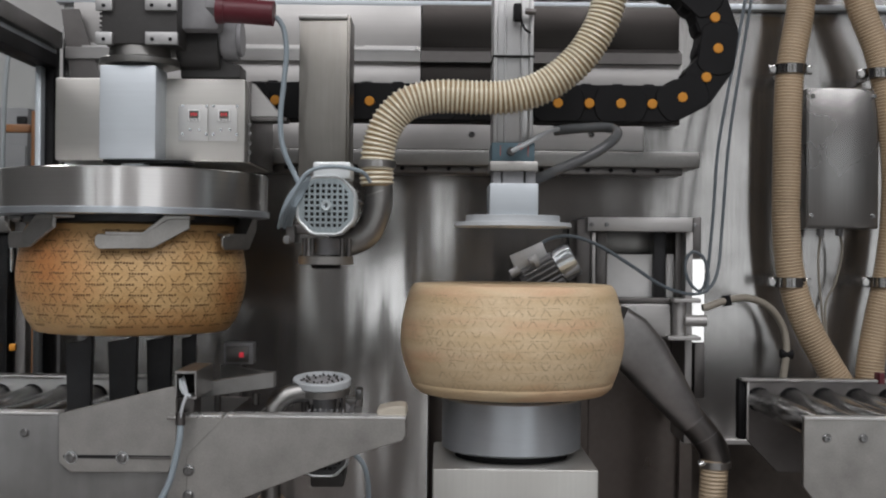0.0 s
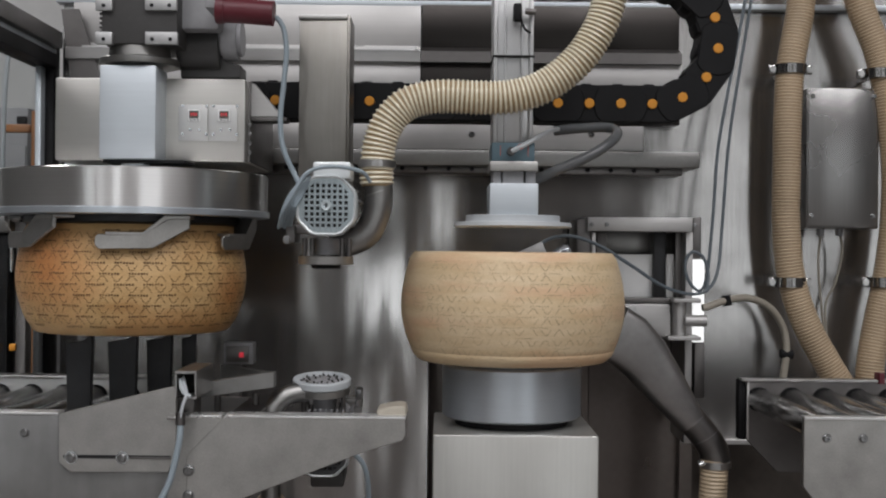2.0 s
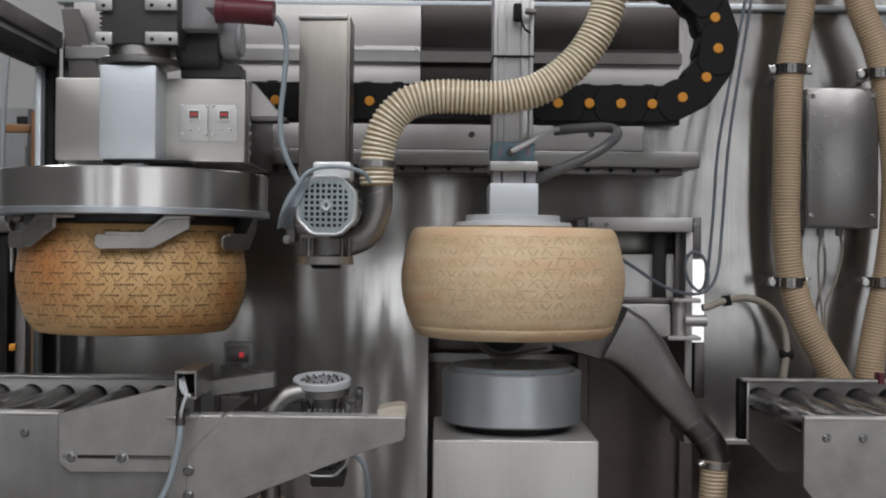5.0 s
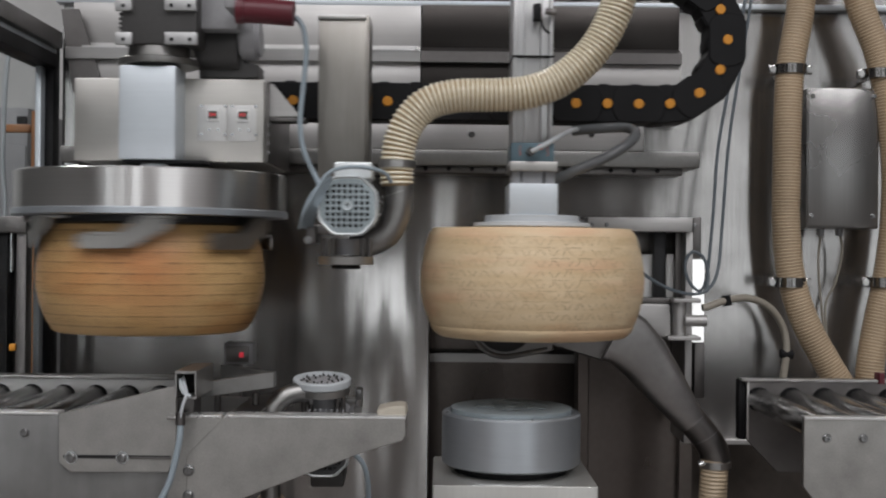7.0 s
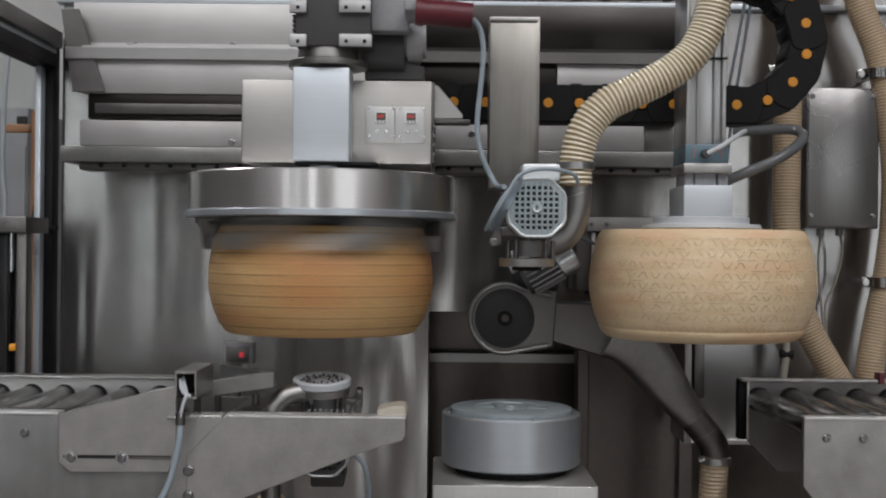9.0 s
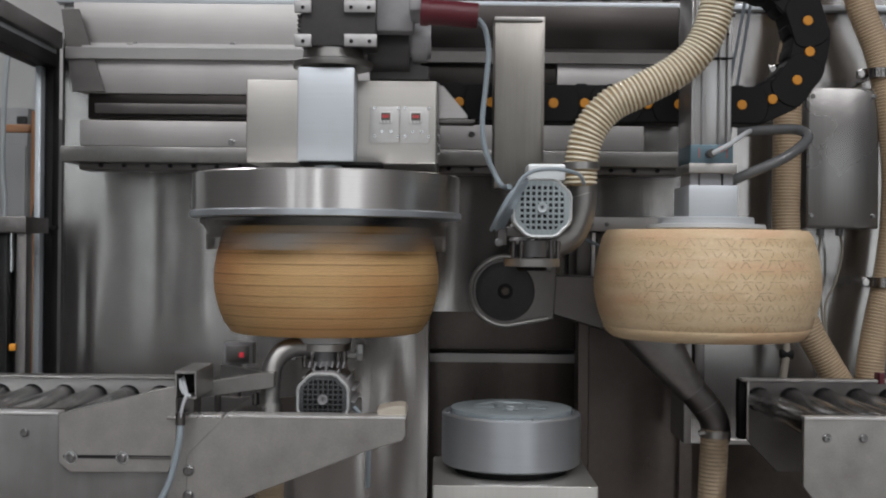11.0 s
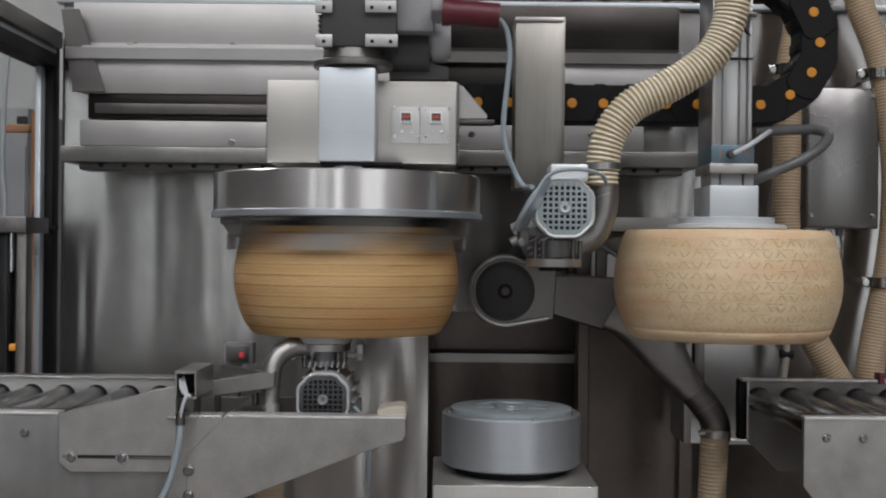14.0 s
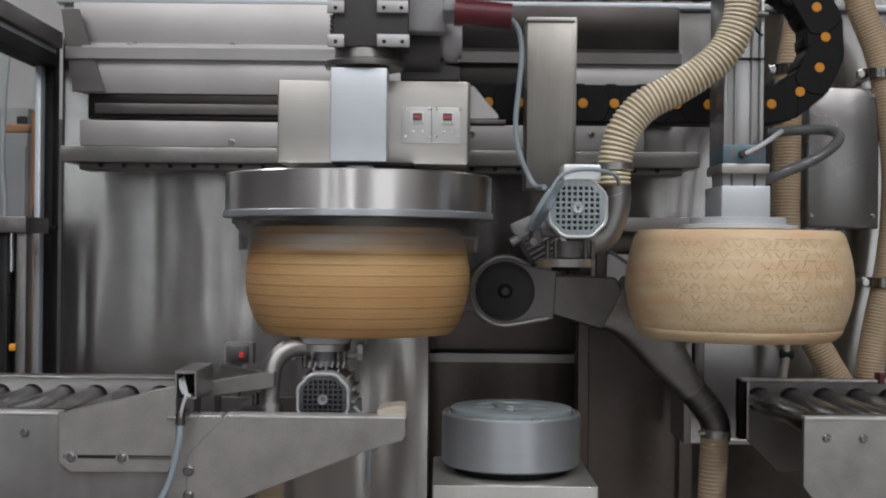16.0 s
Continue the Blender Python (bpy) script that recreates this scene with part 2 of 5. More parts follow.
def part(name, bm, material, parent=None, label="", smooth=True):
    """Link a bmesh, drawn in world metres, as one mesh under a thing or part."""
    off = ORIGIN.get(parent, Vector())
    bmesh.ops.translate(bm, verts=bm.verts, vec=-off)
    me = bpy.data.meshes.new(name)
    bm.normal_update()
    if smooth:
        for e in bm.edges:
            e.smooth = len(e.link_faces) == 2 and e.calc_face_angle(0) < 0.6
        for f in bm.faces:
            f.smooth = True
    bm.to_mesh(me)
    bm.free()
    me.materials.append(material)
    ob = new(name, me)
    if parent is not None:
        ob.parent = parent
        ORIGIN[ob] = off
    if label:
        ob["label"] = label
    return ob


def solo(name, bm, material, label, category, group="", kind=""):
    return tagged(part(name, bm, material), label, category, group, kind)


def block(x0, x1, y0, y1, z0, z1, bevel=0.002, bm=None):
    bm = bm or bmesh.new()
    vs = bmesh.ops.create_cube(bm, size=1)["verts"]
    for v in vs:
        v.co = Vector(((x0 + x1) / 2 + v.co.x * (x1 - x0), (y0 + y1) / 2 + v.co.y * (y1 - y0), (z0 + z1) / 2 + v.co.z * (z1 - z0)))
    if bevel:
        es = list({e for v in vs for e in v.link_edges})
        bmesh.ops.bevel(bm, geom=es, offset=bevel, segments=2, affect="EDGES", profile=0.5)
    return bm


def prism(points, y0, y1, bevel=0.0015, bm=None):
    """A plate cut along (x, z) points, from depth y0 to y1."""
    bm = bm or bmesh.new()
    a = [bm.verts.new((x, y0, z)) for x, z in points]
    b = [bm.verts.new((x, y1, z)) for x, z in points]
    n = len(points)
    fs = [bm.faces.new(a), bm.faces.new(b[::-1])]
    fs += [bm.faces.new((a[i], b[i], b[(i + 1) % n], a[(i + 1) % n])) for i in range(n)]
    bmesh.ops.recalc_face_normals(bm, faces=fs)
    if bevel:
        bmesh.ops.bevel(bm, geom=list({e for f in fs for e in f.edges}), offset=bevel, segments=1, affect="EDGES")
    return bm


def rod(p, q, r, seg=20, r2=None, bevel=0.0, bm=None):
    bm = bm or bmesh.new()
    p, q = Vector(p), Vector(q)
    made = bmesh.ops.create_cone(bm, cap_ends=True, segments=seg, radius1=r, radius2=r if r2 is None else r2, depth=(q - p).length)["verts"]
    m = Matrix.Translation((p + q) / 2) @ (q - p).to_track_quat("Z", "Y").to_matrix().to_4x4()
    bmesh.ops.transform(bm, matrix=m, verts=made)
    if bevel:
        es = [e for e in {e for v in made for e in v.link_edges} if len(e.link_faces) == 2 and e.calc_face_angle(0) > 1]
        bmesh.ops.bevel(bm, geom=es, offset=bevel, segments=2, affect="EDGES")
    return bm


def beam(p, q, thick, tall, bevel=0.0012):
    """A flat bar standing on edge from p to q."""
    p, q = Vector(p), Vector(q)
    run = (q - p).normalized()
    side = run.cross(Vector((0, 0, 1))).normalized()
    up = side.cross(run)
    bm = block(-0.5, 0.5, -0.5, 0.5, -0.5, 0.5, 0)
    for v in bm.verts:
        a, b, e = v.co
        v.co = (p + q) / 2 + run * a * (q - p).length + side * b * thick + up * e * tall
    bmesh.ops.bevel(bm, geom=list(bm.edges), offset=bevel, segments=2, affect="EDGES")
    return bm


def lathe(profile, seg=64, at=(0, 0, 0), axis="Z", bm=None):
    """Turn (radius, height) points round an axis through at."""
    bm = bm or bmesh.new()
    rings = []
    for r, h in profile:
        ring = []
        for i in range(seg):
            a = 2 * math.pi * i / seg
            u, v = r * math.cos(a), r * math.sin(a)
            co = (u, v, h) if axis == "Z" else (u, h, v) if axis == "Y" else (h, u, v)
            ring.append(bm.verts.new(Vector(co) + Vector(at)))
        rings.append(ring)
    fs = []
    for a, b in zip(rings, rings[1:]):
        fs += [bm.faces.new((a[i], a[(i + 1) % seg], b[(i + 1) % seg], b[i])) for i in range(seg)]
    for ring in (rings[0], rings[-1]):
        fs.append(bm.faces.new(ring))
    bmesh.ops.recalc_face_normals(bm, faces=fs)
    return bm


def smooth_path(points, step=0.01):
    """Points at even steps on a curve through the given ones."""
    p = [Vector(q) for q in points]
    p = [2 * p[0] - p[1]] + p + [2 * p[-1] - p[-2]]
    fine = []
    for a, b, c, d in zip(p, p[1:], p[2:], p[3:]):
        for k in range(16):
            t = k / 16
            fine.append(0.5 * (2 * b + (c - a) * t + (2 * a - 5 * b + 4 * c - d) * t * t + (3 * b - a - 3 * c + d) * t ** 3))
    fine.append(p[-2])
    out, want, run = [fine[0]], step, 0.0
    for a, b in zip(fine, fine[1:]):
        l = (b - a).length
        while l > 0 and run + l >= want:
            out.append(a.lerp(b, (want - run) / l))
            want += step
        run += l
    return out


def tube(points, r, seg=12, step=0.012, rib=0.0, bm=None, raw=False):
    """A pipe or cable along points; rib makes every other ring wider."""
    bm = bm or bmesh.new()
    pts = [Vector(q) for q in points] if raw else smooth_path(points, step)
    side = None
    rings = []
    for i, p in enumerate(pts):
        d = (pts[min(i + 1, len(pts) - 1)] - pts[max(i - 1, 0)]).normalized()
        if side is None:
            side = d.orthogonal().normalized()
        side = (side - d * side.dot(d)).normalized()
        up = d.cross(side)
        rr = r + (rib if i % 2 else 0)
        rings.append([bm.verts.new(p + rr * (math.cos(2 * math.pi * k / seg) * side + math.sin(2 * math.pi * k / seg) * up)) for k in range(seg)])
    fs = []
    for a, b in zip(rings, rings[1:]):
        fs += [bm.faces.new((a[k], a[(k + 1) % seg], b[(k + 1) % seg], b[k])) for k in range(seg)]
    fs += [bm.faces.new(rings[0]), bm.faces.new(rings[-1])]
    bmesh.ops.recalc_face_normals(bm, faces=fs)
    return bm


def loft(rows, seg=36):
    """A duct through (centre, half width across the picture plane, half depth, squareness)."""
    bm, rings = bmesh.new(), []
    for k, (p, w, d, n) in enumerate(rows):
        p = Vector(p)
        run = (Vector(rows[min(k + 1, len(rows) - 1)][0]) - Vector(rows[max(k - 1, 0)][0])).normalized()
        side = Vector((0, 1, 0)).cross(run).normalized()
        ring = []
        for a in np.linspace(0, 2 * math.pi, seg, endpoint=False):
            ca, sa = math.cos(a), math.sin(a)
            ring.append(bm.verts.new(p + side * w * math.copysign(abs(ca) ** (2 / n), ca) + Vector((0, d, 0)) * math.copysign(abs(sa) ** (2 / n), sa)))
        rings.append(ring)
    for a, b in zip(rings, rings[1:]):
        for k in range(seg):
            bm.faces.new((a[k], a[(k + 1) % seg], b[(k + 1) % seg], b[k]))
    bm.faces.new(rings[0]), bm.faces.new(rings[-1])
    bmesh.ops.recalc_face_normals(bm, faces=bm.faces)
    return bm


def bolt(at, r, parent, name="bolt", material=None, depth=0.006):
    """A hexagon-socket bolt whose head faces the aisle."""
    x, y, z = at
    bm = lathe([(r * 1.25, 0.0), (r * 1.25, -0.001), (r, -0.0015), (r, -depth + 0.001), (r * 0.85, -depth), (r * 0.5, -depth), (r * 0.45, -depth * 0.5)], 18, (x, y, z), "Y")
    return part(name, bm, material or BOLT, parent)


# ---- the setting ----
def bar_along(outline, x0, x1):
    """A bar with a (y, z) outline, from x0 to x1."""
    bm = bmesh.new()
    a, b = [[bm.verts.new((x, y, z)) for y, z in outline] for x in (x0, x1)]
    n = len(outline)
    fs = [bm.faces.new(a), bm.faces.new(b[::-1])]
    fs += [bm.faces.new((a[k], b[k], b[(k + 1) % n], a[(k + 1) % n])) for k in range(n)]
    bmesh.ops.recalc_face_normals(bm, faces=fs)
    return bm


def setting(name, bm, material, label):
    return tagged(part(name, bm, material, smooth=False), label, "", "", "structure")


def build_setting():
    setting("floor", block(-6, 6, -7, 3, -0.1, 0, 0), FLOOR, "brown-grey sealed factory floor")
    setting("ceiling", block(-6, 6, -7, 3, 5.0, 5.1, 0), CEIL, "plain grey hall ceiling")
    setting("wall_south", block(-6, 6, -7.1, -7, 0, 5, 0), HALL, "plain dark hall wall")
    setting("wall_north", block(-6, 6, 3, 3.1, 0, 5, 0), PALE_HALL, "plain pale hall wall behind the machine")
    setting("wall_west", block(-6.1, -6, -7, 3, 0, 5, 0), HALL, "plain dark hall wall")
    setting("wall_east", block(6, 6.1, -7, 3, 0, 5, 0), HALL, "plain dark hall wall")
    # steel housing behind the machine, with a deep bay behind the turntable
    x0, x1 = -0.9220, 1.9
    n0, n1, nt = -0.0331, 0.5820, 1.0296
    setting("housing_wall_1", block(x0, n0, 0.62, 0.65, 0, 2.2, 0), WALL_STEEL, "brushed stainless steel rear wall of machine housing")
    setting("housing_wall_2", block(n1, x1, 0.62, 0.65, 0.718, 2.2, 0), WALL_STEEL, "brushed stainless steel rear wall of machine housing")
    setting("housing_wall_3", block(n0, n1, 0.62, 0.65, nt, 2.2, 0), WALL_STEEL, "brushed stainless steel rear wall over the bay")
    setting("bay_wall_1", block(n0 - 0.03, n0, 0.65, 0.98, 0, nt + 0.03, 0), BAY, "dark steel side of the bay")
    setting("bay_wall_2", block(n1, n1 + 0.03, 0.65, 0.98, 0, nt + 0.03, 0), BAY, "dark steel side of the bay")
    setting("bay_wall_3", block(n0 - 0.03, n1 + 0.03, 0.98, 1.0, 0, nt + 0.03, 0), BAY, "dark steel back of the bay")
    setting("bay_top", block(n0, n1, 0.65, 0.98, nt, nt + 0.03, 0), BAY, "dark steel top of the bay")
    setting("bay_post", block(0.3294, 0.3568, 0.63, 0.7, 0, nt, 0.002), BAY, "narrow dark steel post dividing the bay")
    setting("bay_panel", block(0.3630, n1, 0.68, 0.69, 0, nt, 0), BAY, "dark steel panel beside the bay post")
    setting("bay_ledge", bar_along([(0.9, 0.881), (0.98, 0.881), (0.98, 0.909), (0.905, 0.909), (0.9, 0.904)], n0, 0.36), STEEL, "narrow steel ledge across the bay")
    setting("wall_lip", block(n1 + 0.06, x1, 0.6, 0.6195, 0.718, 0.731, 0.002), SATIN, "folded lower lip of the rear wall")
    # added sheet, coloured for the dark gap and floor reflection
    setting("wall_skirt", block(n1 + 0.031, x1, 0.8, 0.82, 0, 0.78, 0), GAP_BROWN, "brown sheet standing in for the dark gap below the wall")


build_setting()


# ---- gantry beam behind the carriage ----
def build_gantry():
    g = thing("gantry_beam", "long stainless steel gantry beam with recessed guide rail", "beam", (0, 0.5, 1.4284))
    xl, xr = -0.8391, 0.5661
    xr2 = 0.5546
    xm, xn = -0.0575, 0.4271
    part("upper_panel", block(xl - 0.04, xm, 0.56, 0.6, 1.6474, 1.7542), SATIN, g, "bright brushed steel panel")
    # right half darkened for the carriage's shade and reflection
    part("upper_panel", block(xm + 0.002, xr2, 0.566, 0.6, 1.6516, 1.7584), SHADED_STEEL, g, "steel panel darkened for the carriage's shade and reflection")
    # light on the ridge's sloping top, painted as a bright strip
    part("ridge_strip", bar_along([(0.562, 1.6599), (0.528, 1.6454), (0.528, 1.6424), (0.562, 1.6569)], xl - 0.01, xm), HIGHLIGHT_EDGE, g, "top strip coloured bright for light on the slope")
    part("ridge", bar_along([(0.565, 1.6569), (0.532, 1.6434), (0.53, 1.6424), (0.53, 1.6173), (0.565, 1.6173)], xl - 0.05, xm), STEEL, g)
    # darker steel here imitates the carriage shading the ridge
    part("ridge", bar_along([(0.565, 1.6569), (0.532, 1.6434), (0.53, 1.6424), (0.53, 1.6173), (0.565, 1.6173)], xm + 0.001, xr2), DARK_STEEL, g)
    part("middle_panel", block(xl - 0.02, xm, 0.545, 0.58, 1.5380, 1.6228), SATIN, g)
    # middle panel darkened the same way as the upper one
    part("middle_panel", block(xm + 0.002, 0.2621, 0.549, 0.58, 1.5428, 1.6277), SHADED_STEEL, g)
    part("middle_panel", block(0.2621 + 0.002, xr2, 0.545, 0.58, 1.5462, 1.6257), SATIN, g)
    # shade of the recess is in its colour
    part("recess", block(xl, xr2, 0.55, 0.6, 1.4781, 1.5419), SHADED_STEEL, g, "steel recess with its shade put into the colour")
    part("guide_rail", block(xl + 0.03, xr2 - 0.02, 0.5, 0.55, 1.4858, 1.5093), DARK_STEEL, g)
    part("main_beam", block(xl + 0.02, 0.4489, 0.42, 0.6, 1.4033, 1.4616, 0.004), SATIN, g)
    # duller grey takes in the chain's shadow on the flange
    part("lower_flange", block(xl - 0.01, xr, 0.38, 0.6, 1.3649, 1.3999, 0.003), DULL, g)
    part("rack", block(xl + 0.02, xr - 0.03, 0.42, 0.5, 1.3500, 1.3665, 0.002), DARK_STEEL, g)
    x = xl + 0.07
    while x < xr - 0.06:
        part("rack_bolt", rod((x, 0.414, 1.3602), (x, 0.43, 1.3602), 0.005, 10), BLACK, g)
        x += 0.0520
    for at in ((-0.7314, 0.5600, 1.6544), (-0.5018, 0.5600, 1.6568), (-0.4769, 0.4200, 1.4148), (0.0620, 0.4200, 1.4382), (0.3309, 0.4200, 1.4410)):
        bolt(at, 0.006, g)
    part("seam", block(xr2 + 0.002, 1.9, 0.616, 0.619, 1.7572, 1.7627, 0), BLACK, g)
    return g


build_gantry()


# ---- cheeses ----
H_CHEESE = 0.203


def barrel(z):
    """Radius of a wheel of cheese at height z over its base."""
    t = z / H_CHEESE * 2 - 1
    return 0.2105 - (0.021 if t > 0 else 0.03) * abs(t) ** 1.85


def cheese(name, at, rind_mat, mark_mat, label, turn, rim, blank):
    c = thing(name, label, "cheese", at)
    prof = [(0.002, 0.0), (0.15, 0.0), (barrel(0) - 0.006, 0.0005), (barrel(0) - 0.001, 0.004)]
    if rim:
        prof += [(barrel(0.012) + 0.0002, 0.011), (barrel(0.02) + 0.0002, 0.019), (barrel(0.02) - 0.0001, 0.0215)]
    prof += [(barrel(z), z) for z in np.linspace(0.024, H_CHEESE - 0.012, 26)]
    prof += [(barrel(H_CHEESE) - 0.0005, H_CHEESE - 0.005), (barrel(H_CHEESE) - 0.004, H_CHEESE - 0.001), (0.14, H_CHEESE), (0.002, H_CHEESE - 0.001)]
    bm = lathe(prof, 128, at)
    for v in bm.verts:
        p = v.co - Vector(at)
        if p.xy.length > 0.1:
            k = 0.0012 * noise.noise(p * 9 + Vector((turn, 0, 0))) + 0.0004 * noise.noise(p * 45)
            v.co += Vector((p.x, p.y, 0)).normalized() * k
    part("rind", bm, rind_mat, c)
    # stamped marks: broken lattice of small strokes and rows of short bars
    bm = bmesh.new()
    rng = random.Random(7 + int(turn * 10))
    cells, rows = 54, 9
    dz = (H_CHEESE - 0.035) / rows

    def stroke(u0, z0, u1, z1, w):
        n = 1
        du, dv = (u1 - u0), (z1 - z0)
        ln = math.hypot(du * 0.2, dv) or 1
        ox, oz = -dv / ln * w / 0.2, du * 0.2 / ln * w
        vs = []
        for k in range(n + 1):
            u, z = u0 + du * k / n, z0 + dv * k / n
            for s in (-1, 1):
                a, zz = turn + u + s * ox, z + s * oz
                r = barrel(zz) + 0.0012
                vs.append(bm.verts.new(Vector((r * math.sin(a), -r * math.cos(a), zz)) + Vector(at)))
        for k in range(n):
            bm.faces.new((vs[2 * k], vs[2 * k + 1], vs[2 * k + 3], vs[2 * k + 2]))

    w = 2 * math.pi / cells
    for j in range(rows + 1):
        z = 0.017 + j * dz
        for i in range(cells):
            u = i * w
            worn = blank and math.cos(u + 0.8) + 0.5 * noise.noise(Vector((3 * math.cos(u), 3 * math.sin(u), j * 0.7))) < 0.3
            if worn and rng.random() < 0.85:
                continue
            # arches point up and down in turn
            lo, hi = (0.27, 0.8) if (i + j) % 2 else (0.8, 0.27)
            mid, up = lo * 0.55 + hi * 0.45, lo * 0.1 + hi * 0.9
            for side in (0, 1):
                legs = ((0.12, lo), (0.27, mid), (0.38, up), (0.5, hi))
                if j == rows or rng.random() < (0.12 if blank else 0.03):
                    continue
                for (a, b), (e, f) in zip(legs, legs[1:]):
                    a, e = (1 - a, 1 - e) if side else (a, e)
                    stroke(u + a * w, z + b * dz, u + e * w, z + f * dz, 0.0004 if blank else 0.00048)
            # short stamped bars in rows between the arches
            if (i + j) % 2 == 0 and rng.random() < (0.55 if blank else 0.92):
                for k in range(7):
                    zz = z + rng.uniform(-0.0005, 0.0005)
                    stroke(u + (0.3 + 0.2 * k) * w, zz, u + (0.3 + 0.2 * k + rng.uniform(0.09, 0.16)) * w, zz, 0.0005 if blank else 0.0016)
    part("rind_stamping", bm, mark_mat, c)["kind"] = "stuff"
    return c


LEFT_AT = (-0.5847, 0, 1.0215)
RIGHT_AT = (0.1322, 0, 1.0179)
RISE = 0.105
cheese_left = cheese("cheese_wheel", LEFT_AT, RIND_GOLD, MARK_DARK, "oiled golden cheese wheel with stamped rind, held by the gripper clamps", 0.3, False, False)
cheese_right = cheese("cheese_wheel", RIGHT_AT, RIND_PALE, MARK_PALE, "pale dry cheese wheel with faint stamped rind on the turntable", 1.1, True, True)


# ---- turntable pedestal ----
def build_pedestal():
    x = RIGHT_AT[0]
    top = RIGHT_AT[2]
    p = thing("turntable_pedestal", "grey steel lifting pedestal with round drum turntable", "pedestal", (x, 0, top))
    hd, r = 0.106, 0.1305
    box_top = top - hd - 0.014
    hw = 0.147
    part("lift_box", block(x - hw, x + hw, -0.15, 0.14, box_top - 0.62, box_top, 0.004), PEDESTAL, p, "pale satin steel lift box")
    part("drum", lathe([(0.01, -hd), (r - 0.006, -hd), (r, -hd + 0.004), (r, -0.012), (r - 0.003, -0.009), (0.117, -0.009), (0.116, -0.012), (0.01, -0.012)], 96, (x, 0, top)), DRUM, p)
    # black ring paints the shade in the gap under the drum
    part("foot_gap", lathe([(0.01, -hd - 0.014), (r - 0.025, -hd - 0.014), (r - 0.02, -hd), (0.01, -hd)], 48, (x, 0, top)), BLACK, p)
    part("turntable_disc", lathe([(0.01, -0.012), (0.113, -0.012), (0.114, -0.001), (0.111, 0), (0.07, 0), (0.068, -0.003), (0.03, -0.003), (0.028, 0.0), (0.012, 0.0), (0.01, -0.003)], 72, (x, 0, top)), DISC_GREY, p)
    for k in range(6):
        a = k * math.pi / 3 + 0.4
        part("disc_spoke", block(-0.012, 0.012, 0.032, 0.066, -0.003, -0.0005, 0.001), DISC_GREY, p).data.transform(Matrix.Translation((0, 0, 0)) @ Matrix.Rotation(a, 4, "Z") @ Matrix.Translation(Vector((x, 0, top))))
    for k in range(4):
        a = k * math.pi / 2 + 0.25
        part("rim_bolt", rod((x + 0.124 * math.sin(a), -0.124 * math.cos(a), top - 0.011), (x + 0.124 * math.sin(a), -0.124 * math.cos(a), top - 0.007), 0.003, 8), MOTOR_LIP, p)
    solo("pedestal_sleeve", block(x - hw - 0.02, x + hw + 0.02, -0.17, 0.16, 0.0, box_top - 0.5, 0.004), STEEL, "steel sleeve on the floor guiding the lift box", "sleeve")
    return p


turntable = build_pedestal()


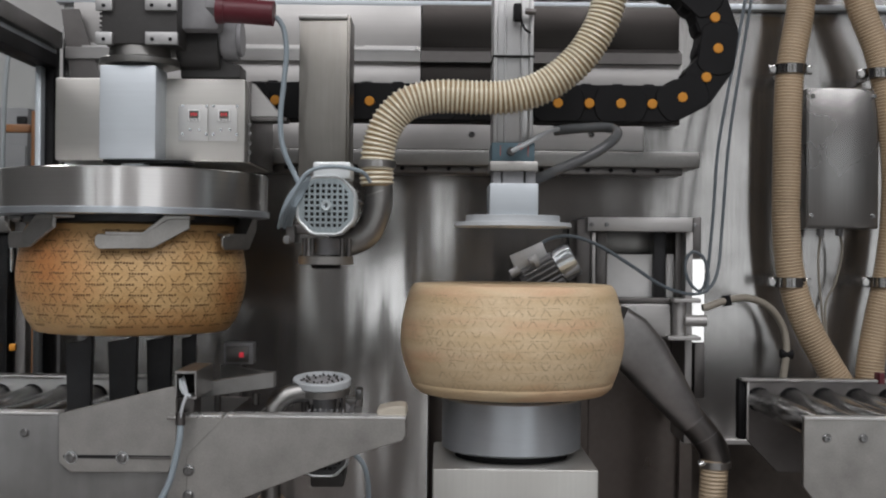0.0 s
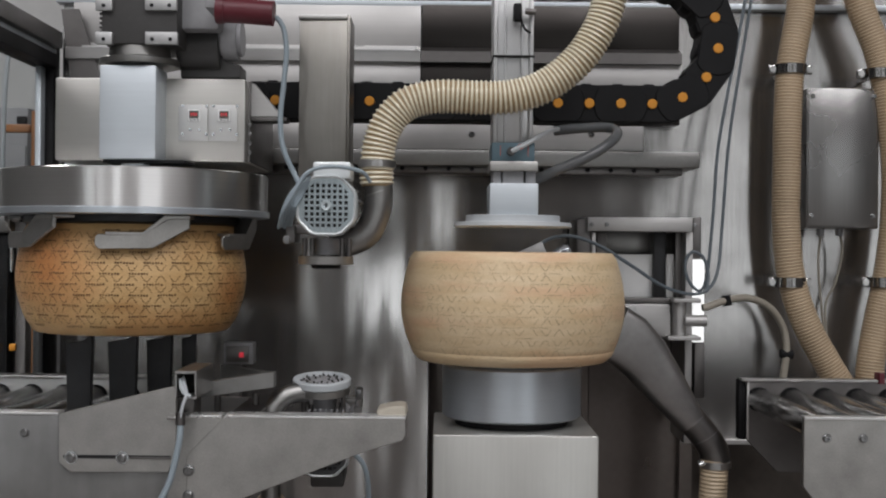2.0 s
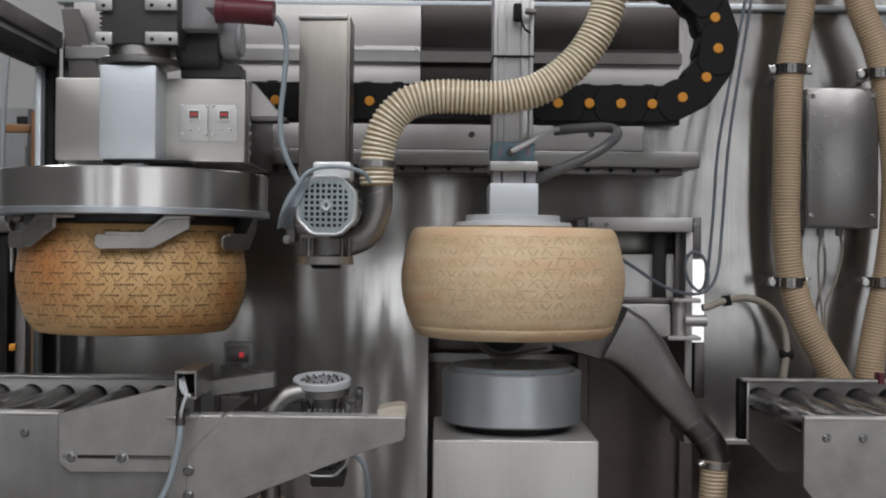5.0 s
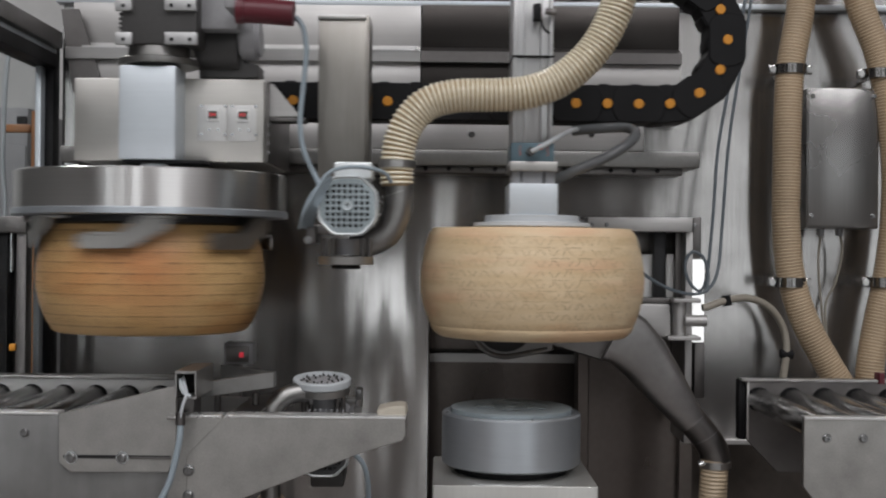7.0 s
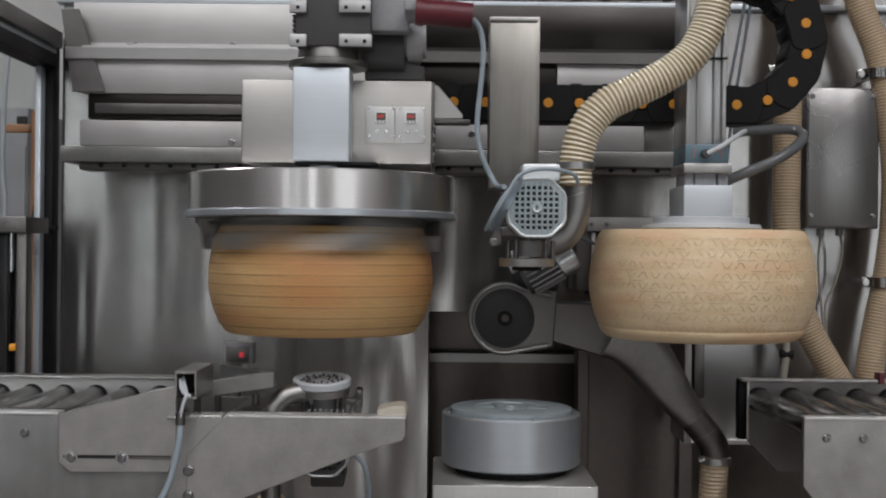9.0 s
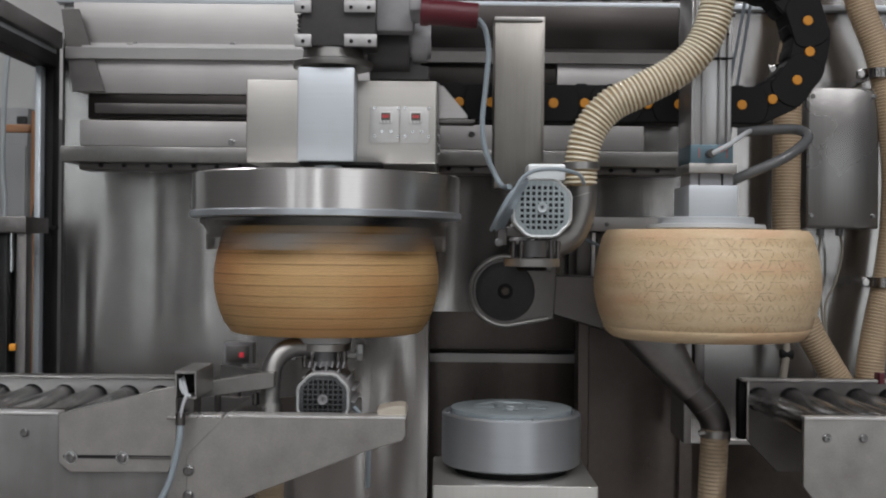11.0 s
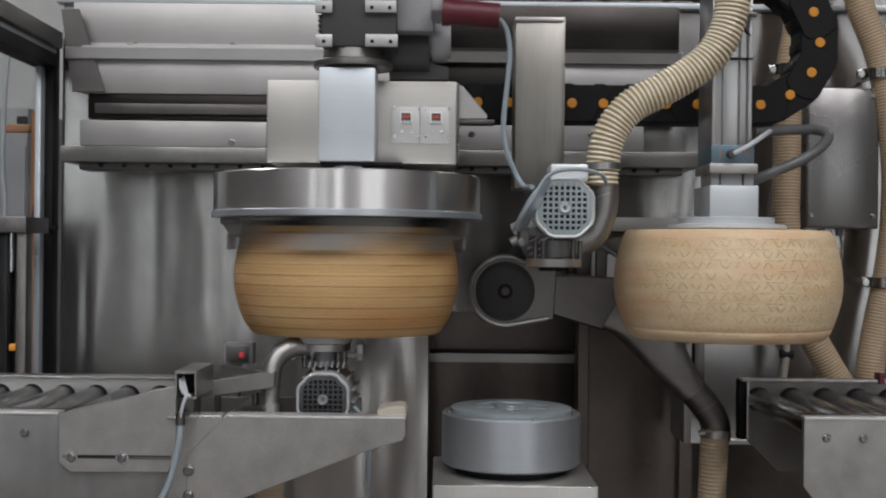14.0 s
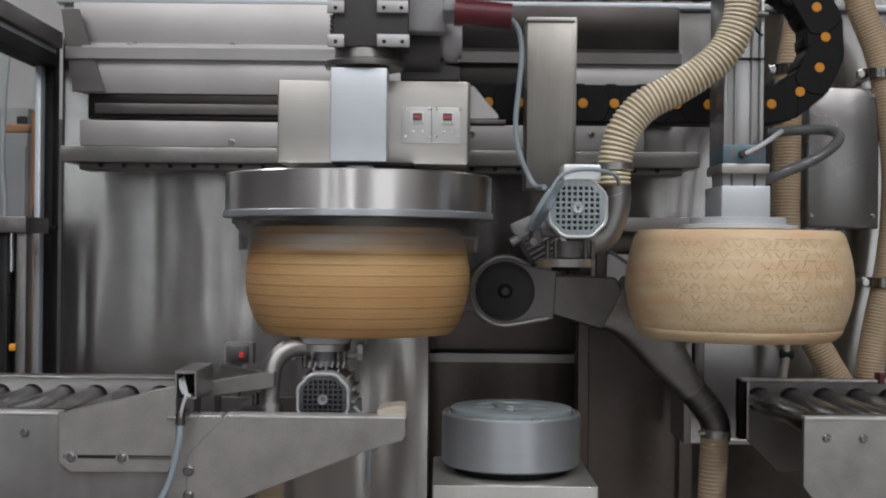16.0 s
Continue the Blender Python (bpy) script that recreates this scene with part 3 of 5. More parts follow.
# ---- gripper head that carries and spins a cheese ----
def build_gripper():
    ax = LEFT_AT[0]
    g = thing("gripper_head", "steel gripper carriage with control panel, gear motor and clamping ring", "gripper", (ax, 0, 1.3405))
    part("carriage_box", block(-0.7430, -0.3798, 0.02, 0.34, 1.3416, 1.5000, 0.004), CARRIAGE, g, "warm grey sheet steel carriage box")
    part("side_cover", block(-0.3849, -0.3750, 0.05, 0.36, 1.3453, 1.5015, 0.002), DARK_STEEL, g)
    for k in range(4):
        bolt((-0.3754, 0.05, 1.4164 - 0.018 * k), 0.003, g)
    hw = 0.0522
    xa = -0.5833
    z0, z1 = 1.3400, 1.5128
    part("spindle_housing", block(xa - hw, xa + hw, -0.06, 0.03, z0, z1, 0.003), ANODISED, g, "pale anodised aluminium spindle housing")
    part("spindle", rod((xa, 0, z0 - 0.02), (xa, 0, z0), 0.026, 32), ANODISED, g)
    part("housing_foot", block(xa - hw + 0.002, xa + hw + 0.05, -0.04, 0.05, z0 - 0.006, z0, 0.001), BLACK, g)
    zd = 1.5179 + 0.004
    part("motor_flange", lathe([(0.03, -0.004), (0.0735, -0.004), (0.0745, -0.001), (0.0745, 0.007), (0.072, 0.009), (0.058, 0.010), (0.056, 0.03), (0.03, 0.03)], 64, (xa + 0.007, 0, zd)), DULL, g)
    # right-angle gear motor
    gx0, gx1 = -0.6323, -0.4930
    zb = 1.5514
    gear = part("gearbox", block(gx0, gx1, -0.06, 0.1, zb, zb + 0.16, 0.004), GEAR_DARK, g, "graphite painted gearbox")
    for k in range(5):
        zz = 1.5716 + k * 0.0085
        part("cooling_fin", block(gx0 - 0.006, gx0 + 0.002, -0.055, 0.09, zz, zz + 0.0045, 0.001), GEAR_DARK, gear)
    for px, pz, pw in ((-0.6414, 1.5490, 0.0310), (-0.5503, 1.5499, 0.0600), (-0.6420, 1.6110, 0.0310), (-0.5510, 1.6120, 0.0580)):
        part("clamp_plate", block(px, px + pw, -0.07, -0.058, pz, pz + 0.0225, 0.0015), CAST_ALU, gear, "pale machined clamp plate")
        for f in ((0.5,) if pw < 0.04 else (0.22, 0.78)):
            part("bolt_hole", rod((px + pw * f, -0.0712, pz + 0.009), (px + pw * f, -0.069, pz + 0.009), 0.0036, 12), BLACK, gear)
    part("motor_body", block(-0.5022, -0.4239, -0.02, 0.12, 1.5870, 1.7056, 0.006), CAST_GREY, g, "grey cast motor body")
    part("motor_neck", rod((-0.5129, 0.06, 1.5651), (-0.4340, 0.06, 1.5660), 0.045, 32), GEAR_DARK, g)
    part("motor_end", rod((-0.4364, 0.06, 1.5824), (-0.3925, 0.06, 1.5828), 0.042, 40, bevel=0.008), CAST_GREY, g)
    part("motor_bracket", prism([(-0.5133, 1.5962), (-0.4292, 1.5971), (-0.4231, 1.5371), (-0.3958, 1.5319), (-0.3955, 1.5068), (-0.5102, 1.5056)], 0.05, 0.12), GEAR_DARK, g)
    part("cable_plug", tube([(-0.4068, -0.1200, 1.6034), (-0.3623, -0.1200, 1.6019), (-0.3027, -0.1200, 1.5975)], 0.0225, 24, 0.01), MAROON, g, "maroon motor cable plug")
    part("plug_cuff", rod((-0.4088, -0.12, 1.6044), (-0.3947, -0.12, 1.6035), 0.025, 24), MAROON, g)
    part("plug_arm", block(-0.43, -0.4, -0.13, 0.0, 1.605, 1.63, 0.004), CAST_GREY, g)
    part("motor_cable", tube([(-0.3065, -0.1000, 1.5963), (-0.2930, -0.1000, 1.5780), (-0.2864, -0.1000, 1.5353), (-0.2909, -0.1000, 1.4740), (-0.2963, -0.1000, 1.4075), (-0.2886, -0.1000, 1.3536), (-0.2626, -0.1000, 1.2987), (-0.2500, -0.2000, 1.2880)], 0.0048, 10, 0.012), CABLE, g, "blue-grey rubber cable")
    # chain bracket
    part("chain_bracket", prism([(-0.3774, 1.4974), (-0.3686, 1.4975), (-0.3197, 1.4410), (-0.3197, 1.4333), (-0.3767, 1.4327)], 0.06, 0.066), SATIN, g)
    part("bracket_foot", block(-0.3799, -0.3054, 0.06, 0.11, 1.4243, 1.4320, 0.001), DARK_STEEL, g)
    # control panel
    cp = part("control_panel", block(-0.5065, -0.4510, 0.017, 0.021, 1.3809, 1.4498, 0.001), LABEL, g, "satin control panel with red digital display")
    cp2 = part("control_panel", block(-0.4494, -0.3944, 0.0172, 0.021, 1.3809, 1.4498, 0.001), LABEL, g, "satin control panel with red digital display")
    for cp, u0, u1, f0 in ((cp, 332, 353, 318), (cp2, 384, 405, 371)):
        d = part("display_frame", block(-0.8533 + 0.0011 * u0, -0.8533 + 0.0011 * u1, 0.0135, 0.017, 1.4182, 1.4408, 0.0008), WHITE, cp)
        xa0, xa1 = -0.8531 + 0.0011 * (u0 + 2.5), -0.8531 + 0.0011 * (u1 - 2.5)
        part("display_glass", block(xa0, xa1, 0.0125, 0.014, 1.4235, 1.4380, 0), LCD, cp)
        for k in range(3):
            w = (xa1 - xa0) / 4
            xd = xa0 + w * (0.6 + k)
            part("digit", block(xd, xd + w * 0.6, 0.0118, 0.0124, 1.4283, 1.4342, 0), RED_LED, cp, "glowing red digit")
        for k in range(3):
            xk = -0.8529 + 0.0011 * (u0 + 4 + 6 * k)
            part("key", block(xk, xk + 0.003, 0.0125, 0.014, 1.4190, 1.4219, 0), CAST_GREY, cp)
        for du, dv in ((2, 0), (2, 49), (43, 0), (43, 49), (15, 41), (31, 41)):
            xs = -0.8500 + 0.0011 * (f0 + du)
            part("panel_screw", rod((xs, 0.014, 1.4476 - 0.0011 * dv), (xs, 0.018, 1.4476 - 0.0011 * dv), 0.0027, 12, bevel=0.0006), MOTOR_LIP, cp)
    # clamping ring
    zt, zb = 1.3150, 1.2457
    part("ring_shell", lathe([(0.05, zt - 0.004), (0.24, zt), (0.247, zt), (0.2495, zt - 0.0025), (0.2495, zb), (0.2, zb)], 128, (ax, 0, 0)), RING_STEEL, g, "polished steel ring shell")
    ze = 1.2343
    part("ring_flange", lathe([(0.2, zb + 0.001), (0.252, zb + 0.001), (0.2535, zb - 0.001), (0.2535, ze + 0.001), (0.252, ze), (0.2, ze)], 128, (ax, 0, 0)), DRUM, g)
    part("stop_lug", block(ax - 0.235, ax - 0.205, -0.03, 0.03, ze - 0.012, ze, 0.002), DARK_STEEL, g)
    part("stop_lug", prism([(ax - 0.235, ze - 0.01), (ax - 0.19, ze - 0.01), (ax - 0.205, ze - 0.035), (ax - 0.218, ze - 0.035)], -0.012, 0.0), DARK_STEEL, g)
    # spinning clamp disc
    # black colour here is the shade between ring and cheese
    disc = part("clamp_disc", lathe([(0.02, ze + 0.004), (0.196, ze + 0.004), (0.198, ze + 0.002), (0.198, ze - 0.012), (0.192, ze - 0.016), (0.18, ze - 0.016), (0.18, ze - 0.024), (0.02, ze - 0.03)], 96, (ax, 0, 0)), BLADE, g, "steel clamp disc coloured black for the shaded recess")
    me = None
    for k in range(6):
        a = k * math.pi / 3 + 0.05
        if me is None:
            bm = prism([(-0.5930, 1.1950), (-0.5873, 1.1998), (-0.5141, 1.1987), (-0.4740, 1.2260), (-0.4413, 1.2273), (-0.4411, 1.2110), (-0.4985, 1.1757), (-0.5851, 1.1739), (-0.5929, 1.1805)], -0.225, -0.219, 0.001)
            prism([(-0.5758, 1.2038), (-0.5142, 1.2035), (-0.4798, 1.2327), (-0.4404, 1.2331), (-0.4403, 1.2274), (-0.4740, 1.2260), (-0.5122, 1.1977), (-0.5757, 1.1980)], -0.225, -0.188, 0.001, bm)
            prism([(-0.4779, 1.2337), (-0.4433, 1.2341), (-0.4433, 1.2398), (-0.4780, 1.2395)], -0.218, -0.15, 0.001, bm)
            for v in bm.verts:
                d = v.co.x - ax
                v.co.y += 0.9 * d * d / 0.4
            ob = part("clamp", bm, MATT_STEEL, disc, "bent blasted steel clamp finger")
            me = ob.data
        else:
            ob = new("clamp", me)
            ob.parent = disc
            ob["label"] = "bent blasted steel clamp finger"
            ob.matrix_basis = Matrix.Rotation(k * math.pi / 3, 4, "Z")
    return g, disc


gripper, clamp_disc = build_gripper()


# ---- polishing brush motor; one hangs on the carriage, one stands under the table ----
def brush_motor(g, at, flip, shell, bars):
    """Motor with square-holed cover facing the aisle, flange on its shaft side."""
    x, y, z = at
    s = -1 if flip else 1
    k = 0.0010 * (0.9 if flip else 1)

    def V(u, v):
        return x + u * k, z - s * v * k

    octo = [(-50, -24), (-50, 24), (-24, 50), (24, 50), (50, 24), (50, -24), (24, -50), (-24, -50)]
    octo = [(a[0] + (b[0] - a[0]) * f, a[1] + (b[1] - a[1]) * f) for a, b in zip(octo, octo[1:] + octo[:1]) for f in (0.13, 0.87)]

    def ring(scale, y0, y1, material, name, bev=0.003):
        return part(name, prism([V(u * scale, v * scale) for u, v in octo], y0, y1, bev), material, g)

    ring(1.02, y + 0.008, y + 0.05, shell, "cover_shell", 0.005)
    # black filling imitates the shade behind the cover's holes
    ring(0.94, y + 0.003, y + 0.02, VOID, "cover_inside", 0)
    lip = bmesh.new()
    outer, inner = [V(u * 1.02, v * 1.02) for u, v in octo], [V(u * 0.9, v * 0.9) for u, v in octo]
    a = [[lip.verts.new((px, yy, pz)) for px, pz in loop] for loop, yy in ((outer, y + 0.012), (outer, y + 0.001), ([V(u * 0.975, v * 0.975) for u, v in octo], y - 0.002), (inner, y + 0.001), (inner, y + 0.01))]
    for p, q in zip(a, a[1:]):
        for i in range(len(octo)):
            lip.faces.new((p[i], p[(i + 1) % len(octo)], q[(i + 1) % len(octo)], q[i]))
    bmesh.ops.recalc_face_normals(lip, faces=lip.faces)
    part("cover_lip", lip, COVER_LIP, g, "bright polished lip")
    half = 1.2 if flip else 1.9
    for i in range(9):
        o = -38.4 + i * 9.6
        e = 46 if abs(o) < 26 else 46 - (abs(o) - 24) * 0.9
        p, q = V(o - half, -e), V(o + half, e)
        part("grille_bar", block(min(p[0], q[0]), max(p[0], q[0]), y, y + 0.004, min(p[1], q[1]), max(p[1], q[1]), 0.0006), bars, g)
        p, q = V(-e, o - half), V(e, o + half)
        part("grille_bar", block(min(p[0], q[0]), max(p[0], q[0]), y + 0.0005, y + 0.0035, min(p[1], q[1]), max(p[1], q[1]), 0.0006), bars, g)
    rim, hole = ([V(u * f, v * f) for u, v in octo] for f in (0.92, 0.8))
    border = bmesh.new()
    a = [[border.verts.new((px, yy, pz)) for px, pz in loop] for loop, yy in ((rim, y + 0.003), (rim, y + 0.0002), (hole, y + 0.0002), (hole, y + 0.003))]
    for p, q in zip(a, a[1:]):
        for i in range(len(octo)):
            border.faces.new((p[i], p[(i + 1) % len(octo)], q[(i + 1) % len(octo)], q[i]))
    bmesh.ops.recalc_face_normals(border, faces=border.faces)
    part("grille_border", border, bars, g)
    part("hub", lathe([(0.002, 0.0), (0.004, 0.0), (0.004, -0.003), (0.008, -0.004), (0.009, -0.002), (0.009, 0.004)], 24, (x, y, z), "Y"), CAST_GREY if flip else MOTOR_BLUE, g)
    body = part("motor_body", rod((x, y + 0.05, z), (x, y + 0.19, z), 0.044, 32), CAST_GREY, g, "grey finned motor body")
    for i in range(14):
        a = 2 * math.pi * i / 14
        bm = block(-0.0015, 0.0015, y + 0.05, y + 0.185, 0.04, 0.053, 0.0006)
        bmesh.ops.rotate(bm, verts=bm.verts, cent=(0, 0, 0), matrix=Matrix.Rotation(a, 3, "Y"))
        bmesh.ops.translate(bm, verts=bm.verts, vec=(x, 0, z))
        part("cooling_fin", bm, CAST_GREY, body)
    p, q = V(-24, -75), V(40, -46)
    part("terminal_box", block(p[0], q[0], y + 0.01, y + 0.09, min(p[1], q[1]), max(p[1], q[1]), 0.004), COVER_LIP if not flip else GEAR_DARK, g)
    # shaft, flange and pads
    fz = [V(0, v)[1] for v in (55, 84, 86, 101)]
    part("bearing_housing", rod((x - 0.008, y + 0.1, fz[0]), (x - 0.008, y + 0.1, fz[1]), 0.024, 28), CAST_GREY, g)
    for u in (-44, -30, 22, 34):
        px = V(u, 0)[0]
        part("stud", rod((px, y + 0.07, fz[0]), (px, y + 0.07, fz[2]), 0.0045, 12), DARK_STEEL, g)
    part("mount_flange", lathe([(0.02, min(fz[2], fz[3])), (0.048, min(fz[2], fz[3])), (0.049, min(fz[2], fz[3]) + 0.001), (0.049, max(fz[2], fz[3]) - 0.001), (0.048, max(fz[2], fz[3])), (0.02, max(fz[2], fz[3]))], 48, (x - 0.009, y + 0.1, 0)), MATT_STEEL, g)
    pad = V(0, 101)[1]
    part("brush_pad", rod((x - 0.009, y + 0.1, pad), (x - 0.009, y + 0.1, pad - s * 0.007), 0.026, 32), BLACK if not flip else GEAR_DARK, g)
    return fz


def build_hanging_brush():
    at = (-0.1982, -0.24, 1.2514)
    g = thing("hanging_brush_unit", "pale grey brush motor hung on a tall steel post", "motor", at)
    part("post", block(-0.2718, -0.1823, -0.03, 0.07, 1.2946, 1.6066, 0.002), POST, g, "tall dull steel post")
    part("post_cap", block(-0.2729, -0.1834, -0.035, 0.07, 1.6060, 1.6134, 0.001), STEEL, g)
    bolt((-0.3867 + 0.1624, -0.02, 1.6076), 0.003, g)
    part("post_side", block(-0.1847, -0.1783, -0.02, 0.09, 1.2967, 1.6172, 0.001), POST, g)
    brush_motor(g, at, False, MOTOR_BLUE, GRILLE_BLUE)
    part("suction_elbow", tube([(-0.1198, -0.1200, 1.3213), (-0.1154, -0.1200, 1.2860), (-0.1180, -0.1200, 1.2485), (-0.1358, -0.1200, 1.2079), (-0.1710, -0.1200, 1.1893), (-0.2063, -0.1200, 1.1869)], 0.025, 24, 0.01), DULL, g, "welded steel suction elbow")
    part("elbow_weld", tube([(-0.1173, -0.1200, 1.2809), (-0.1163, -0.1200, 1.2779)], 0.0258, 24, 0.002), MATT_STEEL, g)
    part("lug", block(-0.2716, -0.2551, -0.2, -0.12, 1.1879, 1.2190, 0.002), DARK_STEEL, g)
    bolt((-0.2687, -0.2000, 1.1928), 0.006, g)
    part("hinge_bar", block(-0.2722, -0.2226, -0.18, -0.14, 1.2032, 1.2200, 0.002), DARK_STEEL, g)
    part("cable_loop", tube([(-0.1255, -0.2200, 1.2933), (-0.1387, -0.2400, 1.3092), (-0.1846, -0.2600, 1.3159), (-0.2270, -0.2600, 1.3060), (-0.2521, -0.2600, 1.2680), (-0.2720, -0.2500, 1.2350), (-0.2768, -0.2200, 1.2108)], 0.0034, 10, 0.01), CABLE, g, "blue-grey cable coil")
    # coiled strands tied beside the motor
    part("cable_loop", tube([(-0.2243, -0.250, 1.2991), (-0.2494, -0.260, 1.2775), (-0.2674, -0.250, 1.2484), (-0.2844, -0.200, 1.2091)], 0.0031, 8, 0.01), CABLE, g)
    part("cable_loop", tube([(-0.2252, -0.250, 1.2972), (-0.2465, -0.256, 1.2758), (-0.2627, -0.250, 1.2484), (-0.2791, -0.200, 1.2111)], 0.0031, 8, 0.01), CABLE, g)
    part("cable_loop", tube([(-0.2261, -0.250, 1.2953), (-0.2437, -0.252, 1.2742), (-0.2579, -0.250, 1.2485), (-0.2737, -0.200, 1.2131)], 0.0031, 8, 0.01), CABLE, g)
    part("cable_loop", tube([(-0.2271, -0.250, 1.2934), (-0.2408, -0.248, 1.2725), (-0.2532, -0.250, 1.2485), (-0.2684, -0.200, 1.2151)], 0.0031, 8, 0.01), CABLE, g)
    part("cable_loop", tube([(-0.2280, -0.250, 1.2915), (-0.2380, -0.244, 1.2708), (-0.2484, -0.250, 1.2486), (-0.2631, -0.200, 1.2171)], 0.0031, 8, 0.01), CABLE, g)
    part("hose_clip", lathe([(0.0325, -0.007), (0.034, -0.006), (0.034, 0.006), (0.0325, 0.007)], 40, (-0.1199, -0.1200, 1.3304)), STEEL, g, "steel hose clip")
    return g


hanging_brush = build_hanging_brush()


# ---- suction lifter column ----
def build_lifter():
    x = 0.1313
    pz = RIGHT_AT[2] + H_CHEESE
    g = thing("suction_lifter", "aluminium lifting column with round suction plate", "lifter", (x, 0, pz))
    c = part("column", block(0.0894, 0.1632, -0.05, 0.06, 1.3757, 1.7022, 0.003), COLUMN_ALU, g, "extruded aluminium column")
    for x0, x1 in ((0.0894, 0.0966), (0.1091, 0.1133), (0.1403, 0.1445), (0.1559, 0.1632)):
        part("profile_rib", block(x0, x1, -0.058, -0.048, 1.3757, 1.7022, 0.0015), COLUMN_ALU, c)
    part("band", block(0.0878, 0.1647, -0.062, 0.062, 1.5348, 1.5379, 0.0005), BLACK, c)
    part("adapter_plate", block(0.0875, 0.1665, -0.064, 0.05, 1.3425, 1.3768, 0.0015), TEAL, g, "petrol blue adapter plate")
    for x0 in (0.1029, 0.1537):
        part("red_mark", block(x0, x0 + 0.0014, -0.0648, -0.064, 1.3525, 1.3712, 0), BRICK_RED, g)
    part("collar_block", block(0.0847, 0.1730, -0.066, 0.06, 1.3248, 1.3425, 0.0015), MATT_STEEL, g)
    for x0, x1 in ((0.0905, 0.1062), (0.1083, 0.1480), (0.1511, 0.1699)):
        part("buffer", block(x0, x1, -0.05, 0.04, 1.3025, 1.3265, 0.002), CAST_GREY, g)
    part("head_block", block(0.0843, 0.1737, -0.07, 0.07, 1.2396, 1.3019, 0.002), ANODISED, g, "pale machined head block")
    part("suction_plate", lathe([(0.02, 0.0), (0.108, 0.0), (0.1115, 0.002), (0.109, 0.009), (0.09, 0.0105), (0.089, 0.012), (0.089, 0.021), (0.087, 0.0225), (0.02, 0.0225)], 96, (x, 0, pz + 0.001)), PAD, g, "round grey suction plate")
    # sensor and air fittings
    s = part("sensor", block(0.1243, 0.1387, -0.085, -0.06, 1.5986, 1.6295, 0.003), BLACK, g, "small black position sensor")
    part("sensor_knob", rod((0.1465, -0.0700, 1.6172), (0.1652, -0.0700, 1.6154), 0.006, 14), DARK_STEEL, s)
    part("sensor_lead", tube([(0.1384, -0.0700, 1.6037), (0.1424, -0.0750, 1.5873), (0.1521, -0.0700, 1.5790), (0.1622, -0.0600, 1.5778)], 0.0025, 8), BLACK, s)
    part("air_fitting", rod((0.1228, -0.085, 1.3595), (0.1228, -0.06, 1.3595), 0.008, 16, bevel=0.001), GEAR_DARK, g)
    part("air_tube", tube([(0.1236, -0.0830, 1.3593), (0.1480, -0.0850, 1.3717), (0.1717, -0.0700, 1.3867), (0.1990, -0.0300, 1.4024), (0.2196, 0.0200, 1.4119)], 0.0045, 10), PAD, g)
    part("red_ring", rod((0.1369, -0.0840, 1.3655), (0.1420, -0.0840, 1.3686), 0.0052, 12), BRICK_RED, g)
    part("vacuum_hose", tube([(0.1653, -0.0000, 1.3089), (0.2112, -0.0200, 1.3294), (0.2692, -0.0200, 1.3554), (0.3120, 0.0000, 1.3830), (0.3311, 0.0300, 1.4054), (0.3181, 0.0700, 1.4202), (0.2609, 0.1000, 1.4204), (0.2181, 0.1200, 1.4175)], 0.0095, 14, 0.004, 0.0009), VAC, g, "ribbed slate vacuum hose")
    return g


lifter = build_lifter()


# ---- moving suction hose made of short rigid rings ----
HOSE_A = [(-0.1195, -0.1200, 1.2910), (-0.1198, -0.1200, 1.3254), (-0.1152, -0.1200, 1.3669), (-0.0994, -0.1200, 1.4075), (-0.0654, -0.1200, 1.4402), (-0.0120, -0.1200, 1.4529), (0.0588, -0.1200, 1.4516), (0.1195, -0.1200, 1.4542), (0.1799, -0.1200, 1.4741), (0.2371, -0.1200, 1.5192), (0.2749, -0.1200, 1.5762), (0.2926, -0.1200, 1.6289), (0.3020, -0.1200, 1.6897), (0.3082, -0.1200, 1.7808), (0.3066, -0.1200, 1.9324)]
HOSE_B = [(0.3041, -0.1200, 1.2954), (0.3048, -0.1200, 1.3298), (0.3134, -0.1200, 1.3764), (0.3292, -0.1200, 1.4089), (0.3592, -0.1200, 1.4416), (0.4075, -0.1200, 1.4684), (0.4627, -0.1200, 1.5033), (0.5017, -0.1200, 1.5422), (0.5225, -0.1200, 1.5869), (0.5311, -0.1200, 1.6314), (0.5345, -0.1200, 1.6921), (0.5356, -0.1200, 1.7832), (0.5361, -0.1200, 1.9348)]
HOSE_PITCH = 0.0084


def build_hose():
    h = thing("suction_hose", "cream spiral-ribbed suction hose from brush motor to ceiling", "hose", (0, 0, 0))
    r = 0.0293
    bm = lathe([(r - 0.002, -HOSE_PITCH * 0.75), (r - 0.0008, -HOSE_PITCH * 0.4), (r - 0.0008, HOSE_PITCH * 0.4), (r - 0.002, HOSE_PITCH * 0.75)], 28)
    for f in [f for f in bm.faces if len(f.verts) > 4]:
        bm.faces.remove(f)
    wall = part("hose_wall", bm, TAN, h).data
    bm = lathe([(r - 0.001, -0.0024), (r + 0.0012, -0.0019), (r + 0.002, 0), (r + 0.0012, 0.0019), (r - 0.001, 0.0024)], 28)
    for f in [f for f in bm.faces if len(f.verts) > 4]:
        bm.faces.remove(f)
    rib = part("hose_rib", bm, CREAM, h).data
    out = []
    first_wall, first_rib = list(h.children)
    for k in range(96):
        if k == 0:
            a, b = first_wall, first_rib
        else:
            a, b = new("hose_wall", wall), new("hose_rib", rib)
            a.parent = h
        b.parent = a
        out.append(a)
    return h, out


hose, hose_rings = build_hose()


